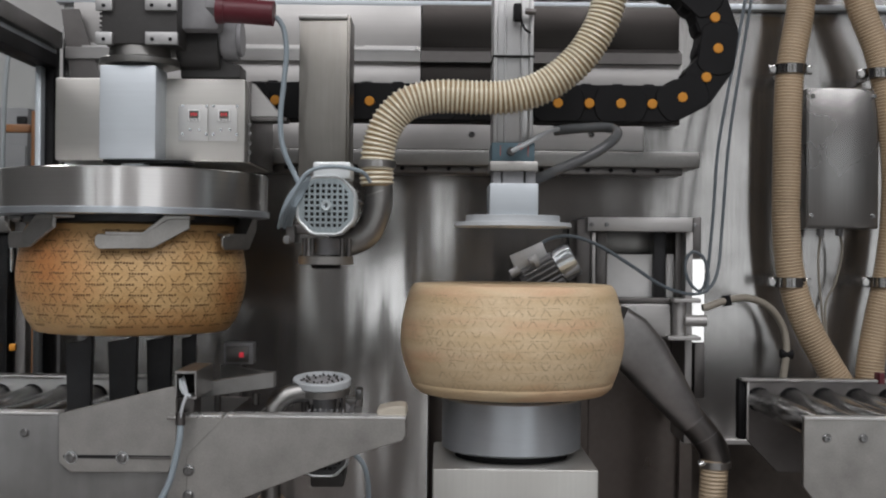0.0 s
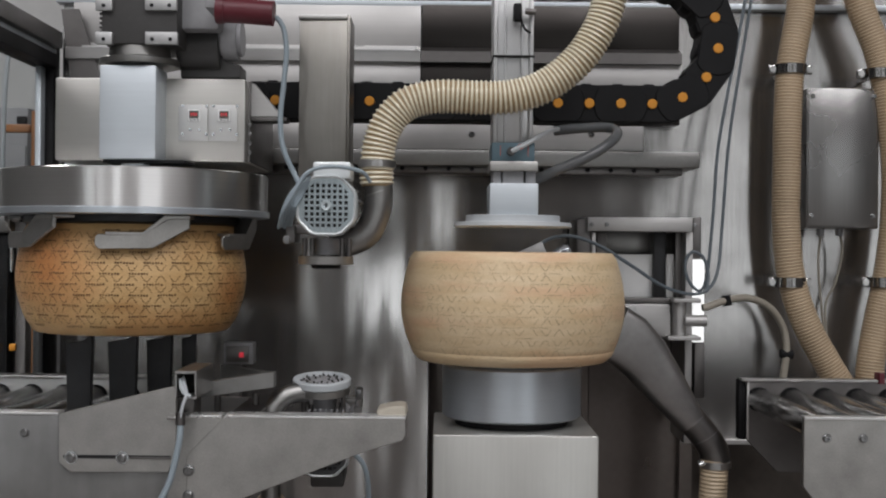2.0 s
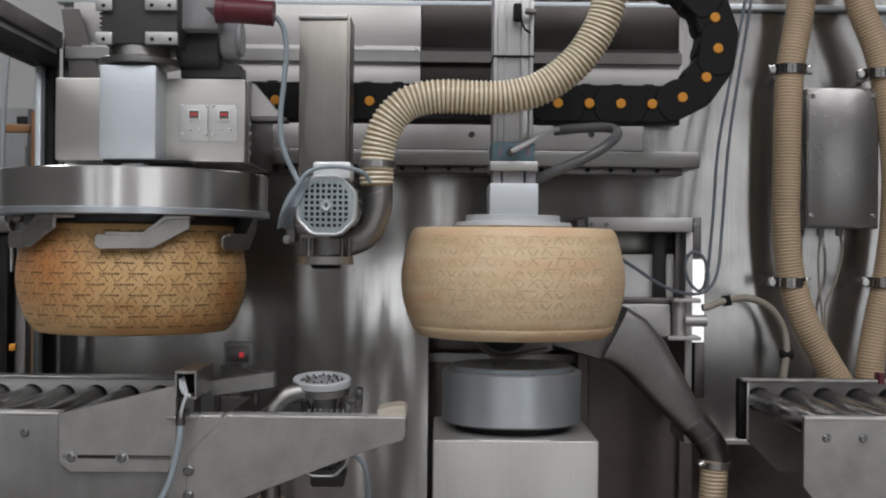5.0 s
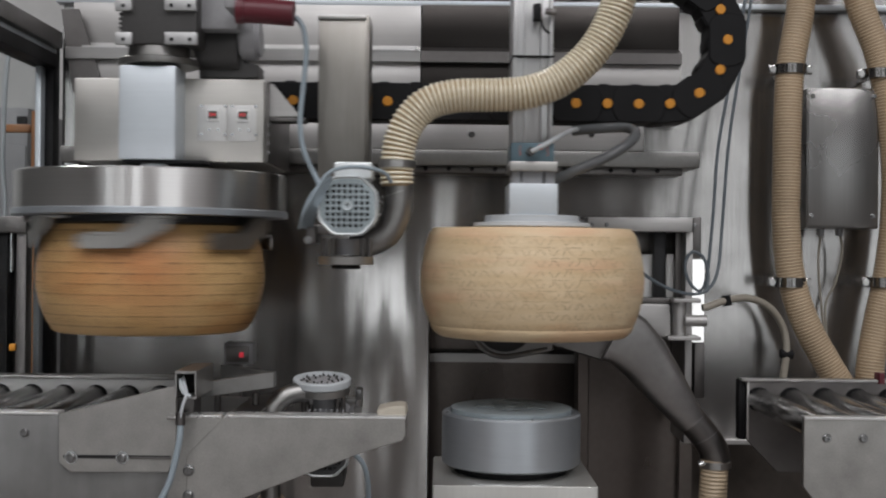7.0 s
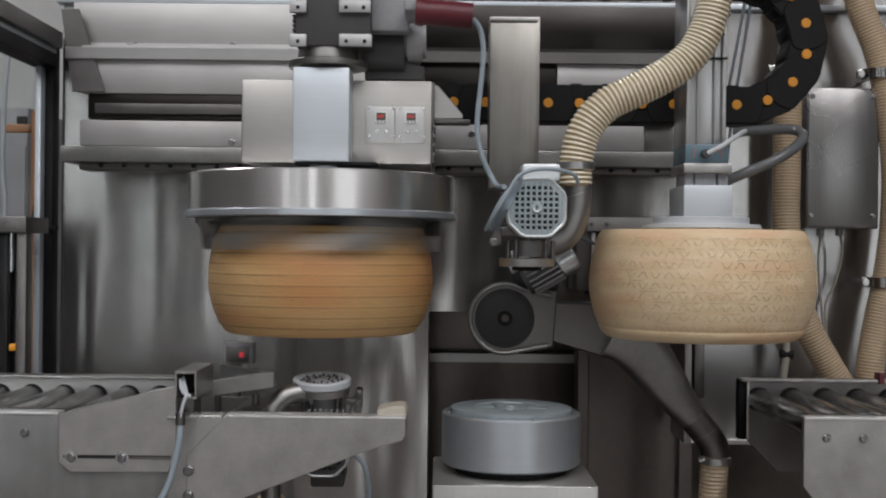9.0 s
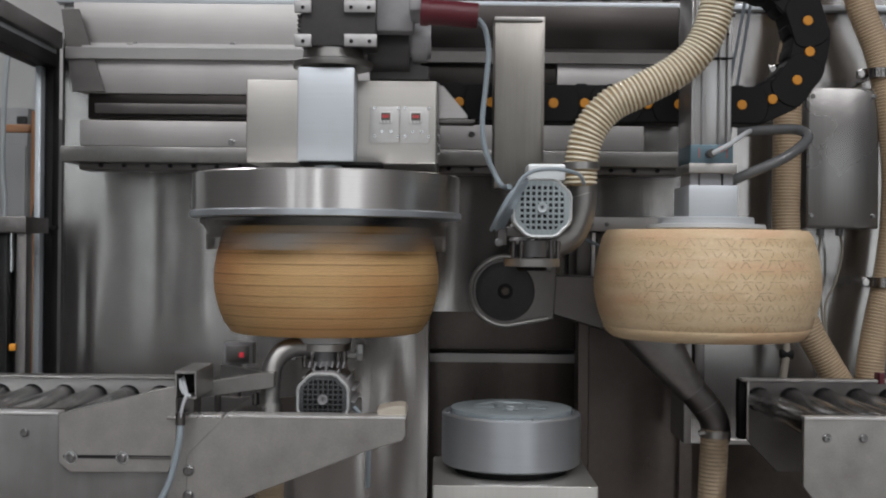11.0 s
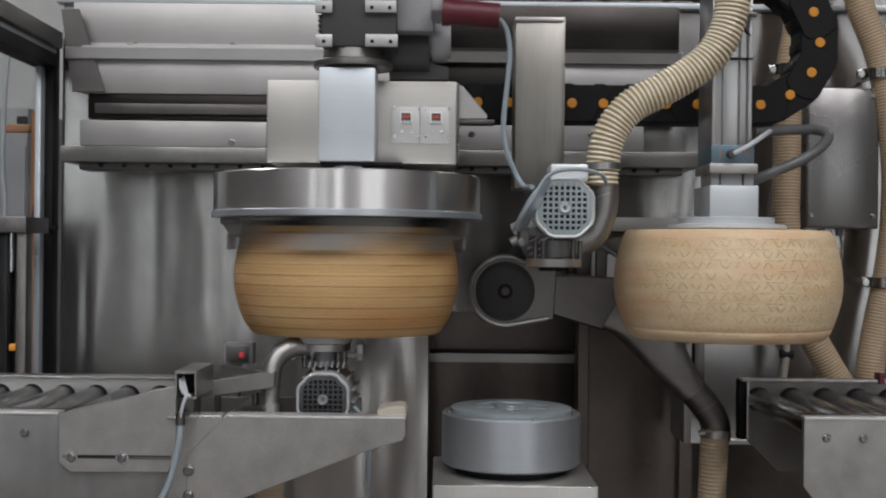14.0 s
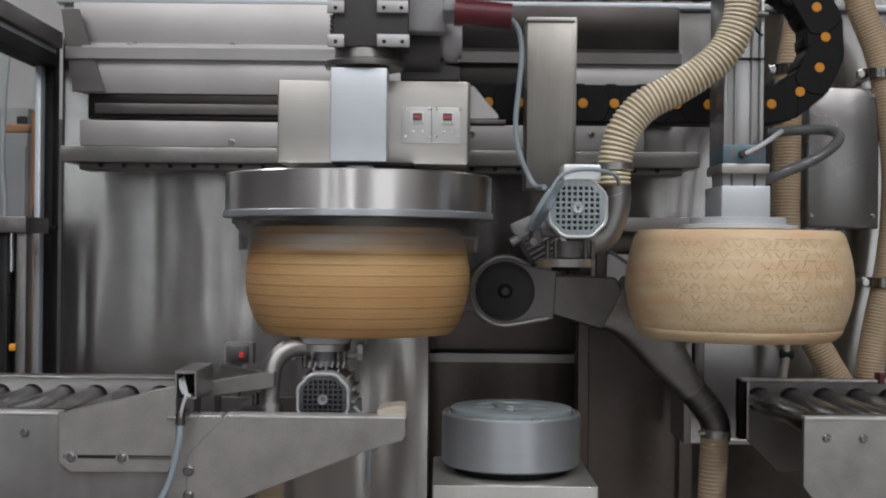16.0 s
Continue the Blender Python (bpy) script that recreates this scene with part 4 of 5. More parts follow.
# ---- energy chain ----
CHAIN_Y = 0.16
CHAIN_PITCH = 0.0626
CHAIN_R = 0.1293
CHAIN_Z = 1.4732
CHAIN_X = -0.4038
CHAIN_LOOP = 0.4158


def build_chain():
    h = thing("energy_chain", "black plastic cable chain with amber discs on its links", "cable chain", (0, 0, 0))
    t = 0.0378
    p = CHAIN_PITCH
    out = []
    ends = [math.radians(a) for a in range(-75, 76, 30)]
    tt = t * 0.98
    pts = [(p / 2 + tt * 0.62 * math.cos(a), tt * math.sin(a) / math.sin(ends[-1])) for a in ends] + [(-p / 2 - tt * 0.62 * math.cos(a), -tt * math.sin(a) / math.sin(ends[-1])) for a in ends]
    bodies = []
    for half in (0.04, 0.0375):
        body = prism(pts, -half, half, 0.002)
        prism([(-p * 0.3, tt - 0.001), (p * 0.1, tt - 0.001), (p * 0.05, tt + 0.003), (-p * 0.25, tt + 0.003)], -0.035, 0.035, 0.001, body)
        bodies.append(part("chain_link", body, BLACK, h))
    me, me2 = bodies[0].data, bodies[1].data
    bpy.data.objects.remove(bodies[1])
    disc = part("amber_disc", lathe([(0.002, -0.0425), (0.0085, -0.0425), (0.0098, -0.0415), (0.0098, -0.039), (0.002, -0.039)], 20, (0, 0, 0), "Y"), ORANGE, h, "round amber disc").data
    first = list(h.children)
    for k in range(31):
        if k == 0:
            a, b = first
        else:
            a, b = new("chain_link", me2 if k % 2 else me), new("amber_disc", disc)
            b["label"] = "round amber disc"
            a.parent = h
        b.parent = a
        out.append(a)
    return h, out


chain, chain_links = build_chain()


# ---- roller conveyors ----
TABLE_Z = 0.9046


def rollers(parent, xs, y0, y1, z, r):
    me = sock = None
    for x in xs:
        if me is None:
            bm = lathe([(0.006, y0 - 0.012), (0.006, y0), (r - 0.002, y0), (r, y0 + 0.003), (r, y1 - 0.003), (r - 0.002, y1), (0.006, y1), (0.006, y1 + 0.012)], 28, (0, 0, 0), "Y")
            ob = part("roller", bm, ROLLER, None)
            me = ob.data
        else:
            ob = new("roller", me)
        ob.parent = parent
        ob.matrix_basis = Matrix.Translation(Vector((x, 0, z)) - ORIGIN[parent])
        if sock is None:
            so = part("roller_socket", lathe([(0.002, y1 - 0.001), (r + 0.0022, y1 - 0.001), (r + 0.0025, y1 + 0.002), (0.002, y1 + 0.002)], 24, (0, 0, 0), "Y"), BLACK, None)
            sock = so.data
        else:
            so = new("roller_socket", sock)
        so.parent = parent
        so.matrix_basis = ob.matrix_basis.copy()


def build_left_conveyor():
    c = thing("roller_conveyor", "stainless steel roller conveyor feeding the gripper", "conveyor", (-0.8, 0, 0))
    yf, yb = -0.3, 0.3
    zt = TABLE_Z
    xr = -0.4449
    part("front_rail", block(-1.5, xr, yf - 0.004, yf + 0.012, zt - 0.3, zt, 0.003), WORN, c, "wide steel side panel")
    # edge highlight put into the lip's colour
    part("rail_lip", block(-1.5, -0.6263, yf - 0.006, yf + 0.03, zt - 0.002, zt + 0.002, 0.001), HIGHLIGHT_EDGE, c)
    part("back_rail", block(-1.5, -0.5467, yb, yb + 0.03, zt - 0.09, 0.8976, 0.003), STEEL, c)
    part("back_rail_edge", block(-1.5, -0.5467, yb - 0.012, yb + 0.034, 0.8952, 0.9012, 0.001), STEEL, c)
    # added black plate puts shade into the gaps between rollers
    part("belly_plate", block(-1.5, xr, yf + 0.02, yb - 0.002, zt - 0.095, zt - 0.085, 0.002), BLACK, c)
    p = 0.0690
    x0 = -0.8087
    rollers(c, [x0 + p * k for k in range(-9, 5)], yf + 0.02, yb - 0.003, zt - 0.048, 0.023)
    for x in (-1.4, -0.55):
        for y in (yf + 0.04, yb - 0.04):
            part("leg", block(x - 0.025, x + 0.025, y - 0.025, y + 0.025, 0, zt - 0.12, 0.003), STEEL, c)
    bolt((-0.6797, -0.3050, 0.8730), 0.006, c)
    # bracket plate with slot on the side panel
    b = thing("bracket_plate", "dull steel adjusting plate with slot and two bolts", "bracket", (-0.5291, -0.3100, 0.8164))
    part("plate", prism([(-0.6214, 0.9063), (-0.4355, 0.9523), (-0.4309, 0.9524), (-0.4298, 0.8459), (-0.4423, 0.8127), (-0.6021, 0.8111), (-0.6206, 0.8274)], -0.316, -0.306, 0.001), MATT_STEEL, b)
    # depth of the slot painted as a black strip
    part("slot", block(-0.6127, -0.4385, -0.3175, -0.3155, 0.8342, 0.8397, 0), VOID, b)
    for u in (126, 218):
        part("washer", lathe([(0.003, 0.0), (0.0105, 0.0), (0.0105, -0.0015), (0.003, -0.0015)], 24, (-0.5995 + (u - 126) * 0.0009, -0.318, 0.8359), "Y"), MOTOR_LIP, b)
        bolt((-0.5995 + (u - 126) * 0.0009, -0.3195, 0.8359), 0.0068, b)
    part("slider_bar", block(-0.5087, -0.4381, -0.319, -0.3165, 0.8341, 0.8378, 0.0005), DARK_STEEL, b)
    # tapering support arm
    a = thing("support_arm", "tapered stainless steel arm carrying the lower brush", "bracket", (-0.2593, -0.3000, 0.8451))
    part("arm_plate", prism([(-0.3524, 0.9029), (-0.0579, 0.9051), (-0.0576, 0.8766), (-0.0630, 0.8673), (-0.1291, 0.8464), (-0.3216, 0.7707), (-0.4131, 0.7256), (-0.4143, 0.8397)], -0.312, -0.304, 0.001), MATT_STEEL, a)
    part("arm_plate", prism([(-0.4288, 0.9034), (-0.3513, 0.9024), (-0.3505, 0.8268), (-0.3863, 0.7249), (-0.4137, 0.6970), (-0.4506, 0.6966), (-0.4426, 0.8110)], -0.309, -0.3, 0.001), MATT_STEEL, a)
    # arm lips coloured bright for their highlight
    part("arm_lip", block(-0.3524, -0.0579, -0.313, -0.27, 0.9017, 0.9063, 0.001), HIGHLIGHT_EDGE, a)
    part("arm_lip", block(-0.4224, -0.3579, -0.31, -0.27, 0.9007, 0.9053, 0.001), HIGHLIGHT_EDGE, a)
    part("rear_plate", prism([(-0.4821, 0.8983), (-0.3431, 0.8954), (-0.1509, 0.8975), (-0.1502, 0.8376), (-0.4803, 0.7274)], 0.0, 0.006, 0.001), STEEL, a)
    part("cross_tie", block(-0.3542, -0.3061, -0.3, 0.0, 0.8963, 0.9018, 0.001), DARK_STEEL, a)
    for v in (832, 878):
        bolt((-0.4099, -0.312, 0.8154 - (v - 832) * 0.0009), 0.0078, a)
    part("end_block", prism([(-0.1055, 0.9031), (-0.1066, 0.9143), (-0.0758, 0.9203), (-0.0618, 0.9204), (-0.0571, 0.9167), (-0.0569, 0.9027)], -0.29, -0.22, 0.003), IVORY, a, "ivory plastic end block")
    for u, v0, v1 in ((345, 708, 738), (385, 708, 738), (452, 690, 740)):
        part("spacer", rod((-0.4346 + (u - 345) * 0.0010, -0.15, 0.9228), (-0.4346 + (u - 345) * 0.0010, -0.15, 0.8730), 0.006, 12), DARK_STEEL, a)
    # square tube with cut end and cable, and the sensor arm
    t = thing("square_tube_stop", "square steel tube stop with a bent bar", "stop bar", (-0.4125, -0.3000, 0.8990))
    part("tube_wall", prism([(-0.4306, 0.9787), (-0.3951, 0.9791), (-0.3950, 0.9746), (-0.4305, 0.9742)], -0.33, -0.19, 0.0008), STEEL, t)
    part("tube_wall", prism([(-0.4305, 0.9742), (-0.4269, 0.9742), (-0.4265, 0.9369), (-0.4301, 0.9368)], -0.33, -0.19, 0.0008), STEEL, t)
    part("tube_wall", prism([(-0.3987, 0.9745), (-0.3950, 0.9746), (-0.3946, 0.9372), (-0.3983, 0.9372)], -0.33, -0.19, 0.0008), STEEL, t)
    part("tube_wall", prism([(-0.4165, 0.9370), (-0.3946, 0.9372), (-0.3946, 0.9336), (-0.4164, 0.9333)], -0.33, -0.19, 0.0008), STEEL, t)
    # black sheet paints the shade inside the open tube
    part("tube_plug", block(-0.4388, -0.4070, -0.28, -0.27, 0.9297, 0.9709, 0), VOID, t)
    part("tube_foot", block(-0.4369, -0.4097, -0.28, -0.22, 0.8965, 0.9322, 0.001), DARK_STEEL, t)
    part("bar", prism([(-0.4246, 0.9421), (-0.3032, 0.9638), (-0.2886, 0.9639), (-0.2884, 0.9386), (-0.4195, 0.9188)], -0.2, -0.17, 0.001), DULL, t)
    part("rear_bar", beam((-0.2965, -0.185, 0.9495), (-0.4360, 0.130, 0.9313), 0.012, 0.024), DULL, t)
    part("tube_lead", tube([(-0.4237, -0.3150, 0.9635), (-0.4173, -0.3350, 0.9494), (-0.4042, -0.3450, 0.9399), (-0.3953, -0.3400, 0.9412)], 0.0034, 10), PAD, t)
    part("tube_lead", tube([(-0.4212, -0.3100, 0.9666), (-0.4130, -0.3300, 0.9507), (-0.4078, -0.3450, 0.9417), (-0.4137, -0.3500, 0.9224), (-0.4162, -0.3500, 0.9016)], 0.0028, 10), PAD, t)
    k = solo("air_hose", tube([(-0.4165, -0.3450, 0.9036), (-0.4168, -0.3500, 0.8746), (-0.4245, -0.3500, 0.8339), (-0.4341, -0.3500, 0.7996), (-0.4544, -0.3500, 0.7570), (-0.4769, -0.3300, 0.7022)], 0.0052, 12), CABLE, "pale blue air hose hanging from the stop bar", "hose")
    part("hose_collar", rod((-0.4166, -0.3450, 0.9145), (-0.4173, -0.3450, 0.8946), 0.008, 14), DARK_STEEL, t)
    part("hose_ledge", block(-0.4387, -0.4096, -0.345, -0.3, 0.9021, 0.9075, 0.001), STEEL, t)
    # sensor with red light
    s = thing("light_sensor", "grey sensor box with red signal lamp", "sensor", (-0.4122, 0.1500, 0.9261))
    part("case", block(-0.4399, -0.3806, 0.15, 0.19, 0.9432, 0.9865, 0.003), CAST_GREY, s)
    part("window", block(-0.4348, -0.3893, 0.146, 0.152, 0.9480, 0.9799, 0.001), DARK_STEEL, s)
    part("signal_lamp", block(-0.4082, -0.3991, 0.144, 0.147, 0.9575, 0.9677, 0.001), RED_LED, s, "glowing red signal lamp")
    part("stem", block(-0.4311, -0.4082, 0.16, 0.18, 0, 0.9421, 0.001), DARK_STEEL, s)


build_left_conveyor()


def build_right_conveyor():
    c = thing("roller_conveyor", "stainless steel roller conveyor beside the pedestal", "conveyor", (0.9, 0, 0))
    yf, yb = -0.26, 0.26
    x0 = 0.6065
    zt = 0.9041
    part("front_panel", prism([(x0, zt), (1.6, zt), (1.6, zt - 0.3), (x0 + 0.035, zt - 0.16), (x0, zt - 0.115)], yf, yf + 0.012, 0.001), MATT_STEEL, c, "dull steel side panel")
    # bright lip imitates the highlight on the panel's top edge
    part("front_lip", block(x0, 1.6, yf - 0.003, yf + 0.02, zt - 0.003, zt + 0.002, 0.001), HIGHLIGHT_EDGE, c)
    part("back_panel", prism([(0.6432, zt + 0.004), (1.6, zt + 0.004), (1.6, 0.7165), (0.7095, 0.7165), (0.6444, 0.7849)], yb, yb + 0.012, 0.001), DARK_STEEL, c)
    part("back_lip", block(0.6312, 1.6, yb - 0.012, yb + 0.014, zt + 0.0045, zt + 0.01, 0.001), STEEL, c)
    part("end_edge", block(0.6282, 0.6422, yb + 0.002, yb + 0.03, 0.7849, zt + 0.006, 0.001), BLACK, c)
    part("end_rim", block(0.6432, 0.6482, yb - 0.006, yb - 0.0005, 0.7849, zt + 0.004, 0.001), SATIN, c)
    # black plate again for the shade below the rollers
    part("belly_plate", block(x0 + 0.12, 1.6, yf + 0.02, yb - 0.002, zt - 0.09, zt - 0.08, 0.002), BLACK, c)
    rollers(c, [0.6690 + 0.0690 * k for k in range(13)], yf + 0.013, yb - 0.003, zt - 0.034, 0.0235)
    for u in (1463, 1531):
        bolt((0.6444 + (u - 1463) * 0.0009, yf - 0.0005, 0.8708), 0.0062, c)
    for x in (0.9, 1.5):
        for y in (yf + 0.05, yb - 0.05):
            part("leg", block(x - 0.025, x + 0.025, y - 0.025, y + 0.025, 0, zt - 0.1, 0.003), STEEL, c)
    part("red_tag", block(0.9169, 0.9276, 0.24, 0.272, 0.9164 - 0.01, 0.9294, 0.001), MAROON, c)


build_right_conveyor()


# ---- lift blades under the gripped cheese ----
def build_lift():
    g = thing("blade_lift", "three dark steel lifting blades under the cheese", "lift", (-0.5964, -0.0500, 0.8824))
    y = -0.06
    for u0, w in ((116, 50), (181, 56), (242, 50), (300, 28)):
        k = 0.0010
        x0 = -0.6927 + (u0 - 116) * k
        zt = 1.0150
        pts = [(x0, zt - 0.016), (x0 + 0.3 * w * k, zt - 0.013), (x0 + 0.6 * w * k, zt - 0.011), (x0 + 0.85 * w * k, zt - 0.004), (x0 + w * k, zt + 0.004), (x0 + 0.98 * w * k, zt - 0.03), (x0 + 0.9 * w * k, zt - 0.2), (x0 + 0.12 * w * k, zt - 0.2)]
        part("blade", prism(pts, y, y + 0.014, 0.001), BLADE, g)
        y += 0.045
    x0, x1 = -0.6927, -0.5049
    part("blade_carrier", block(x0, x1, -0.07, 0.1, 1.0150 - 0.235, 1.0150 - 0.198, 0.002), DARK_STEEL, g)
    return g


lift = build_lift()


# ---- lower brush that rises under the cheese ----
def build_lower_brush():
    at = (-0.2045, -0.2, 0.9181)
    g = thing("lower_brush_unit", "grey brush motor standing below the table with pale disc on top", "motor", at)
    brush_motor(g, at, True, CAST_GREY, BARS)
    zc = at[2] + 0.0952
    bx, by = at[0] - 0.010, at[1] + 0.1
    part("brush_ring", lathe([(0.036, zc - 0.004), (0.05, zc - 0.004), (0.052, zc - 0.002), (0.052, zc + 0.008), (0.0505, zc + 0.010), (0.042, zc + 0.010), (0.0405, zc + 0.008), (0.04, zc), (0.036, zc - 0.002)], 48, (bx, by, 0)), PAD, g, "pale plastic brush ring")
    part("brush_core", lathe([(0.006, zc - 0.016), (0.034, zc - 0.016), (0.041, zc - 0.003), (0.041, zc + 0.004), (0.03, zc + 0.006), (0.012, zc + 0.006), (0.006, zc + 0.008)], 32, (bx, by, 0)), CAST_GREY, g)
    for k in range(26):
        a = 2.399 * k
        q = 0.012 + 0.026 * math.sqrt(k / 26)
        part("bristle_tuft", rod((bx + q * math.cos(a), by + q * math.sin(a), zc + 0.003), (bx + q * math.cos(a), by + q * math.sin(a), zc + 0.0095), 0.0026, 7, 0.0018), GEAR_DARK, g)
    part("suction_elbow", tube([(-0.2327, -0.1200, 1.0006), (-0.2588, -0.1300, 1.0032), (-0.2825, -0.1400, 0.9938), (-0.2978, -0.1500, 0.9706), (-0.3010, -0.1600, 0.9348), (-0.2990, -0.1700, 0.8817), (-0.2969, -0.1800, 0.8242)], 0.0175, 20, 0.008), DULL, g, "dull steel suction elbow")
    part("elbow_foot", rod((-0.2999, -0.1650, 0.9047), (-0.2990, -0.1700, 0.8837), 0.023, 24, bevel=0.002), DULL, g)
    part("elbow_flange", rod((-0.2327, -0.1200, 1.0006), (-0.2385, -0.1220, 1.0007), 0.022, 24), STEEL, g)
    for u in (-0.062, 0.058):
        part("side_clip", block(at[0] + u - 0.006, at[0] + u + 0.006, by - 0.03, by - 0.005, zc - 0.035, zc - 0.004, 0.002), BOLT, g)
        part("clip_arm", block(min(at[0] + u, at[0] + u * 0.6), max(at[0] + u, at[0] + u * 0.6), by - 0.026, by - 0.01, zc - 0.03, zc - 0.022, 0.001), DULL, g)
    for k in range(7):
        px = at[0] - 0.03 + k * 0.01
        part("cooling_fin", rod((px, at[1] + 0.05, at[2] + 0.05), (px + 0.003, at[1] + 0.05, at[2] + 0.061), 0.0018, 7), CAST_GREY, g)
    part("lower_hose", tube([(-0.2970, -0.1800, 0.8291), (-0.2964, -0.1800, 0.7751), (-0.3022, -0.1600, 0.6719)], 0.023, 24, 0.0037, 0.0016), CREAM_OLD, g, "cream ribbed hose")
    part("motor_lead", tube([(-0.1563, -0.1400, 0.8989), (-0.1360, -0.1400, 0.8741), (-0.1285, -0.1400, 0.8291), (-0.1309, -0.1200, 0.7449)], 0.0045, 10), CABLE, g)
    return g


lower_brush = build_lower_brush()


# ---- side suction fan that rises ----
def build_fan():
    cx, cz = 0.1312, 1.0275
    g = thing("suction_fan_unit", "dark steel suction fan with drive motor and duct", "fan", (cx, 0.3, cz))
    r = 0.0715
    n = [(cx + r * math.cos(math.radians(a)), cz + r * math.sin(math.radians(a))) for a in range(85, 276, 10)]
    shell = n + [(0.2336, 0.9680), (0.2408, 1.0868)]
    outer = prism(shell, 0.25, 0.36, 0.002)
    part("fan_housing", outer, DARK_STEEL, g)
    rim = [(cx + (r + 0.001) * math.cos(math.radians(a)), 0.245, cz + (r + 0.001) * math.sin(math.radians(a))) for a in range(60, 291, 8)]
    part("housing_rim", tube([(0.2275, 0.2450, 1.0757)] + rim + [(0.2285, 0.2450, 0.9726)], 0.0055, 10, 0.01), DULL, g, "bent housing rim")
    # solid black disc paints the shade of the fan opening
    part("fan_mouth", lathe([(0.002, 0.2440), (r * 0.85, 0.2440), (r * 0.87, 0.2460), (r * 0.87, 0.2510), (0.002, 0.2510)], 56, (cx, 0, cz), "Y"), RUBBER, g)
    part("fan_wheel", lathe([(0.012, 0.2405), (0.028, 0.2415), (0.0505, 0.2430), (0.0505, 0.2438), (0.012, 0.2438)], 40, (cx, 0, cz), "Y"), BLADE, g)
    part("hub_ring", lathe([(0.008, 0.2380), (0.0145, 0.2380), (0.016, 0.2404), (0.008, 0.2404)], 28, (cx, 0, cz), "Y"), BLACK, g)
    part("fan_hub", lathe([(0.002, 0.2355), (0.0075, 0.2355), (0.0085, 0.2375), (0.0085, 0.2404), (0.002, 0.2404)], 24, (cx, 0, cz), "Y"), GAP_BROWN, g)
    part("duct", prism([(0.2241, 1.0624), (0.3659, 1.0578), (0.3969, 0.9915), (0.3550, 0.9427), (0.2250, 0.9801)], 0.26, 0.36, 0.003), DARK_STEEL, g)
    part("duct_cone", loft([((0.3621, 0.29, 1.0054), 0.0622, 0.060, 6.0), ((0.3946, 0.29, 0.9890), 0.0599, 0.058, 5.0), ((0.4285, 0.29, 0.9558), 0.0551, 0.052, 4.0), ((0.4831, 0.29, 0.8834), 0.0443, 0.042, 3.0), ((0.5305, 0.29, 0.8228), 0.0323, 0.033, 2.2), ((0.5365, 0.29, 0.8157), 0.0317, 0.032, 2.0)]), CONE, g, "folded steel duct cone with welded seams")
    part("duct_pipe", tube([(0.5301, 0.29, 0.8250), (0.5581, 0.29, 0.7928), (0.5788, 0.29, 0.7642), (0.5863, 0.29, 0.7367), (0.5854, 0.29, 0.7066)], 0.0315, 24, 0.01), DARK_STEEL, g)
    part("weld_seam", tube([(0.5362, 0.29, 0.8179), (0.5380, 0.29, 0.8157)], 0.0325, 24, 0.002), CONE, g)
    part("weld_seam", tube([(0.5630, 0.29, 0.7869), (0.5642, 0.29, 0.7850)], 0.0325, 24, 0.002), CONE, g)
    part("hose_clip", lathe([(0.03, -0.008), (0.0325, -0.007), (0.0325, 0.007), (0.03, 0.008)], 32, (0.5840, 0.2800, 0.7282)), STEEL, g)
    part("clip_screw", rod((0.5436, 0.2600, 0.7314), (0.5555, 0.2600, 0.7339), 0.006, 12), MOTOR_LIP, g)
    part("drain_hose", tube([(0.5827, 0.2800, 0.7366), (0.5798, 0.2800, 0.6705), (0.5761, 0.2800, 0.5623), (0.5737, 0.2800, 0.4541)], 0.0285, 28, 0.0042, 0.0018), CREAM_OLD, g, "cream ribbed hose")
    # drive motor, tilted
    a, b = Vector((0.1735, 0.240, 1.1049)), Vector((0.2659, 0.225, 1.1593))
    d = (b - a).normalized()
    m = part("drive_motor", rod(a, b, 0.0315, 28), GEAR_DARK, g, "grey finned drive motor")
    q = d.to_track_quat("Z", "Y").to_matrix()
    for k in range(18):
        an = 2 * math.pi * k / 18
        bm = block(-0.0014, 0.0014, 0.03, 0.0365, 0.01, (b - a).length - 0.03, 0.0006)
        bmesh.ops.rotate(bm, verts=bm.verts, cent=(0, 0, 0), matrix=q @ Matrix.Rotation(an, 3, "Z"))
        bmesh.ops.translate(bm, verts=bm.verts, vec=a)
        part("cooling_fin", bm, CAST_GREY, m)
    part("cap_bolt", rod(b + d * 0.009, b + d * 0.013, 0.004, 10), DARK_STEEL, g)
    part("motor_cap", rod(a + d * ((b - a).length - 0.028), b + d * 0.010, 0.036, 40, bevel=0.004), CHROME, g, "bright motor cap")
    bm = block(-0.034, 0.034, -0.045, 0.03, -0.016, 0.02, 0.006)
    block(-0.037, 0.037, -0.05, -0.046, -0.019, 0.023, 0.0015, bm)
    bmesh.ops.rotate(bm, verts=bm.verts, cent=(0, 0, 0), matrix=Matrix.Rotation(-0.42, 3, "Y"))
    bmesh.ops.translate(bm, verts=bm.verts, vec=Vector((0.1817, 0.2800, 1.1615)))
    part("terminal_box", bm, CAST_ALU, g, "cast aluminium terminal box")
    part("gland", rod((0.1810, 0.220, 1.1526), (0.1973, 0.220, 1.1621), 0.011, 16), CAST_ALU, g)
    part("gland", rod((0.1576, 0.220, 1.1382), (0.1413, 0.220, 1.1287), 0.0095, 16), CAST_ALU, g)
    part("gland", rod((0.1884, 0.2100, 1.1528), (0.1965, 0.2100, 1.1575), 0.012, 16), CAST_ALU, g)
    part("motor_foot", prism([(0.1454, 1.1253), (0.1693, 1.1351), (0.2474, 1.1000), (0.2417, 1.0760), (0.1458, 1.0870)], 0.27, 0.34, 0.002), GEAR_DARK, g)
    return g


fan = build_fan()


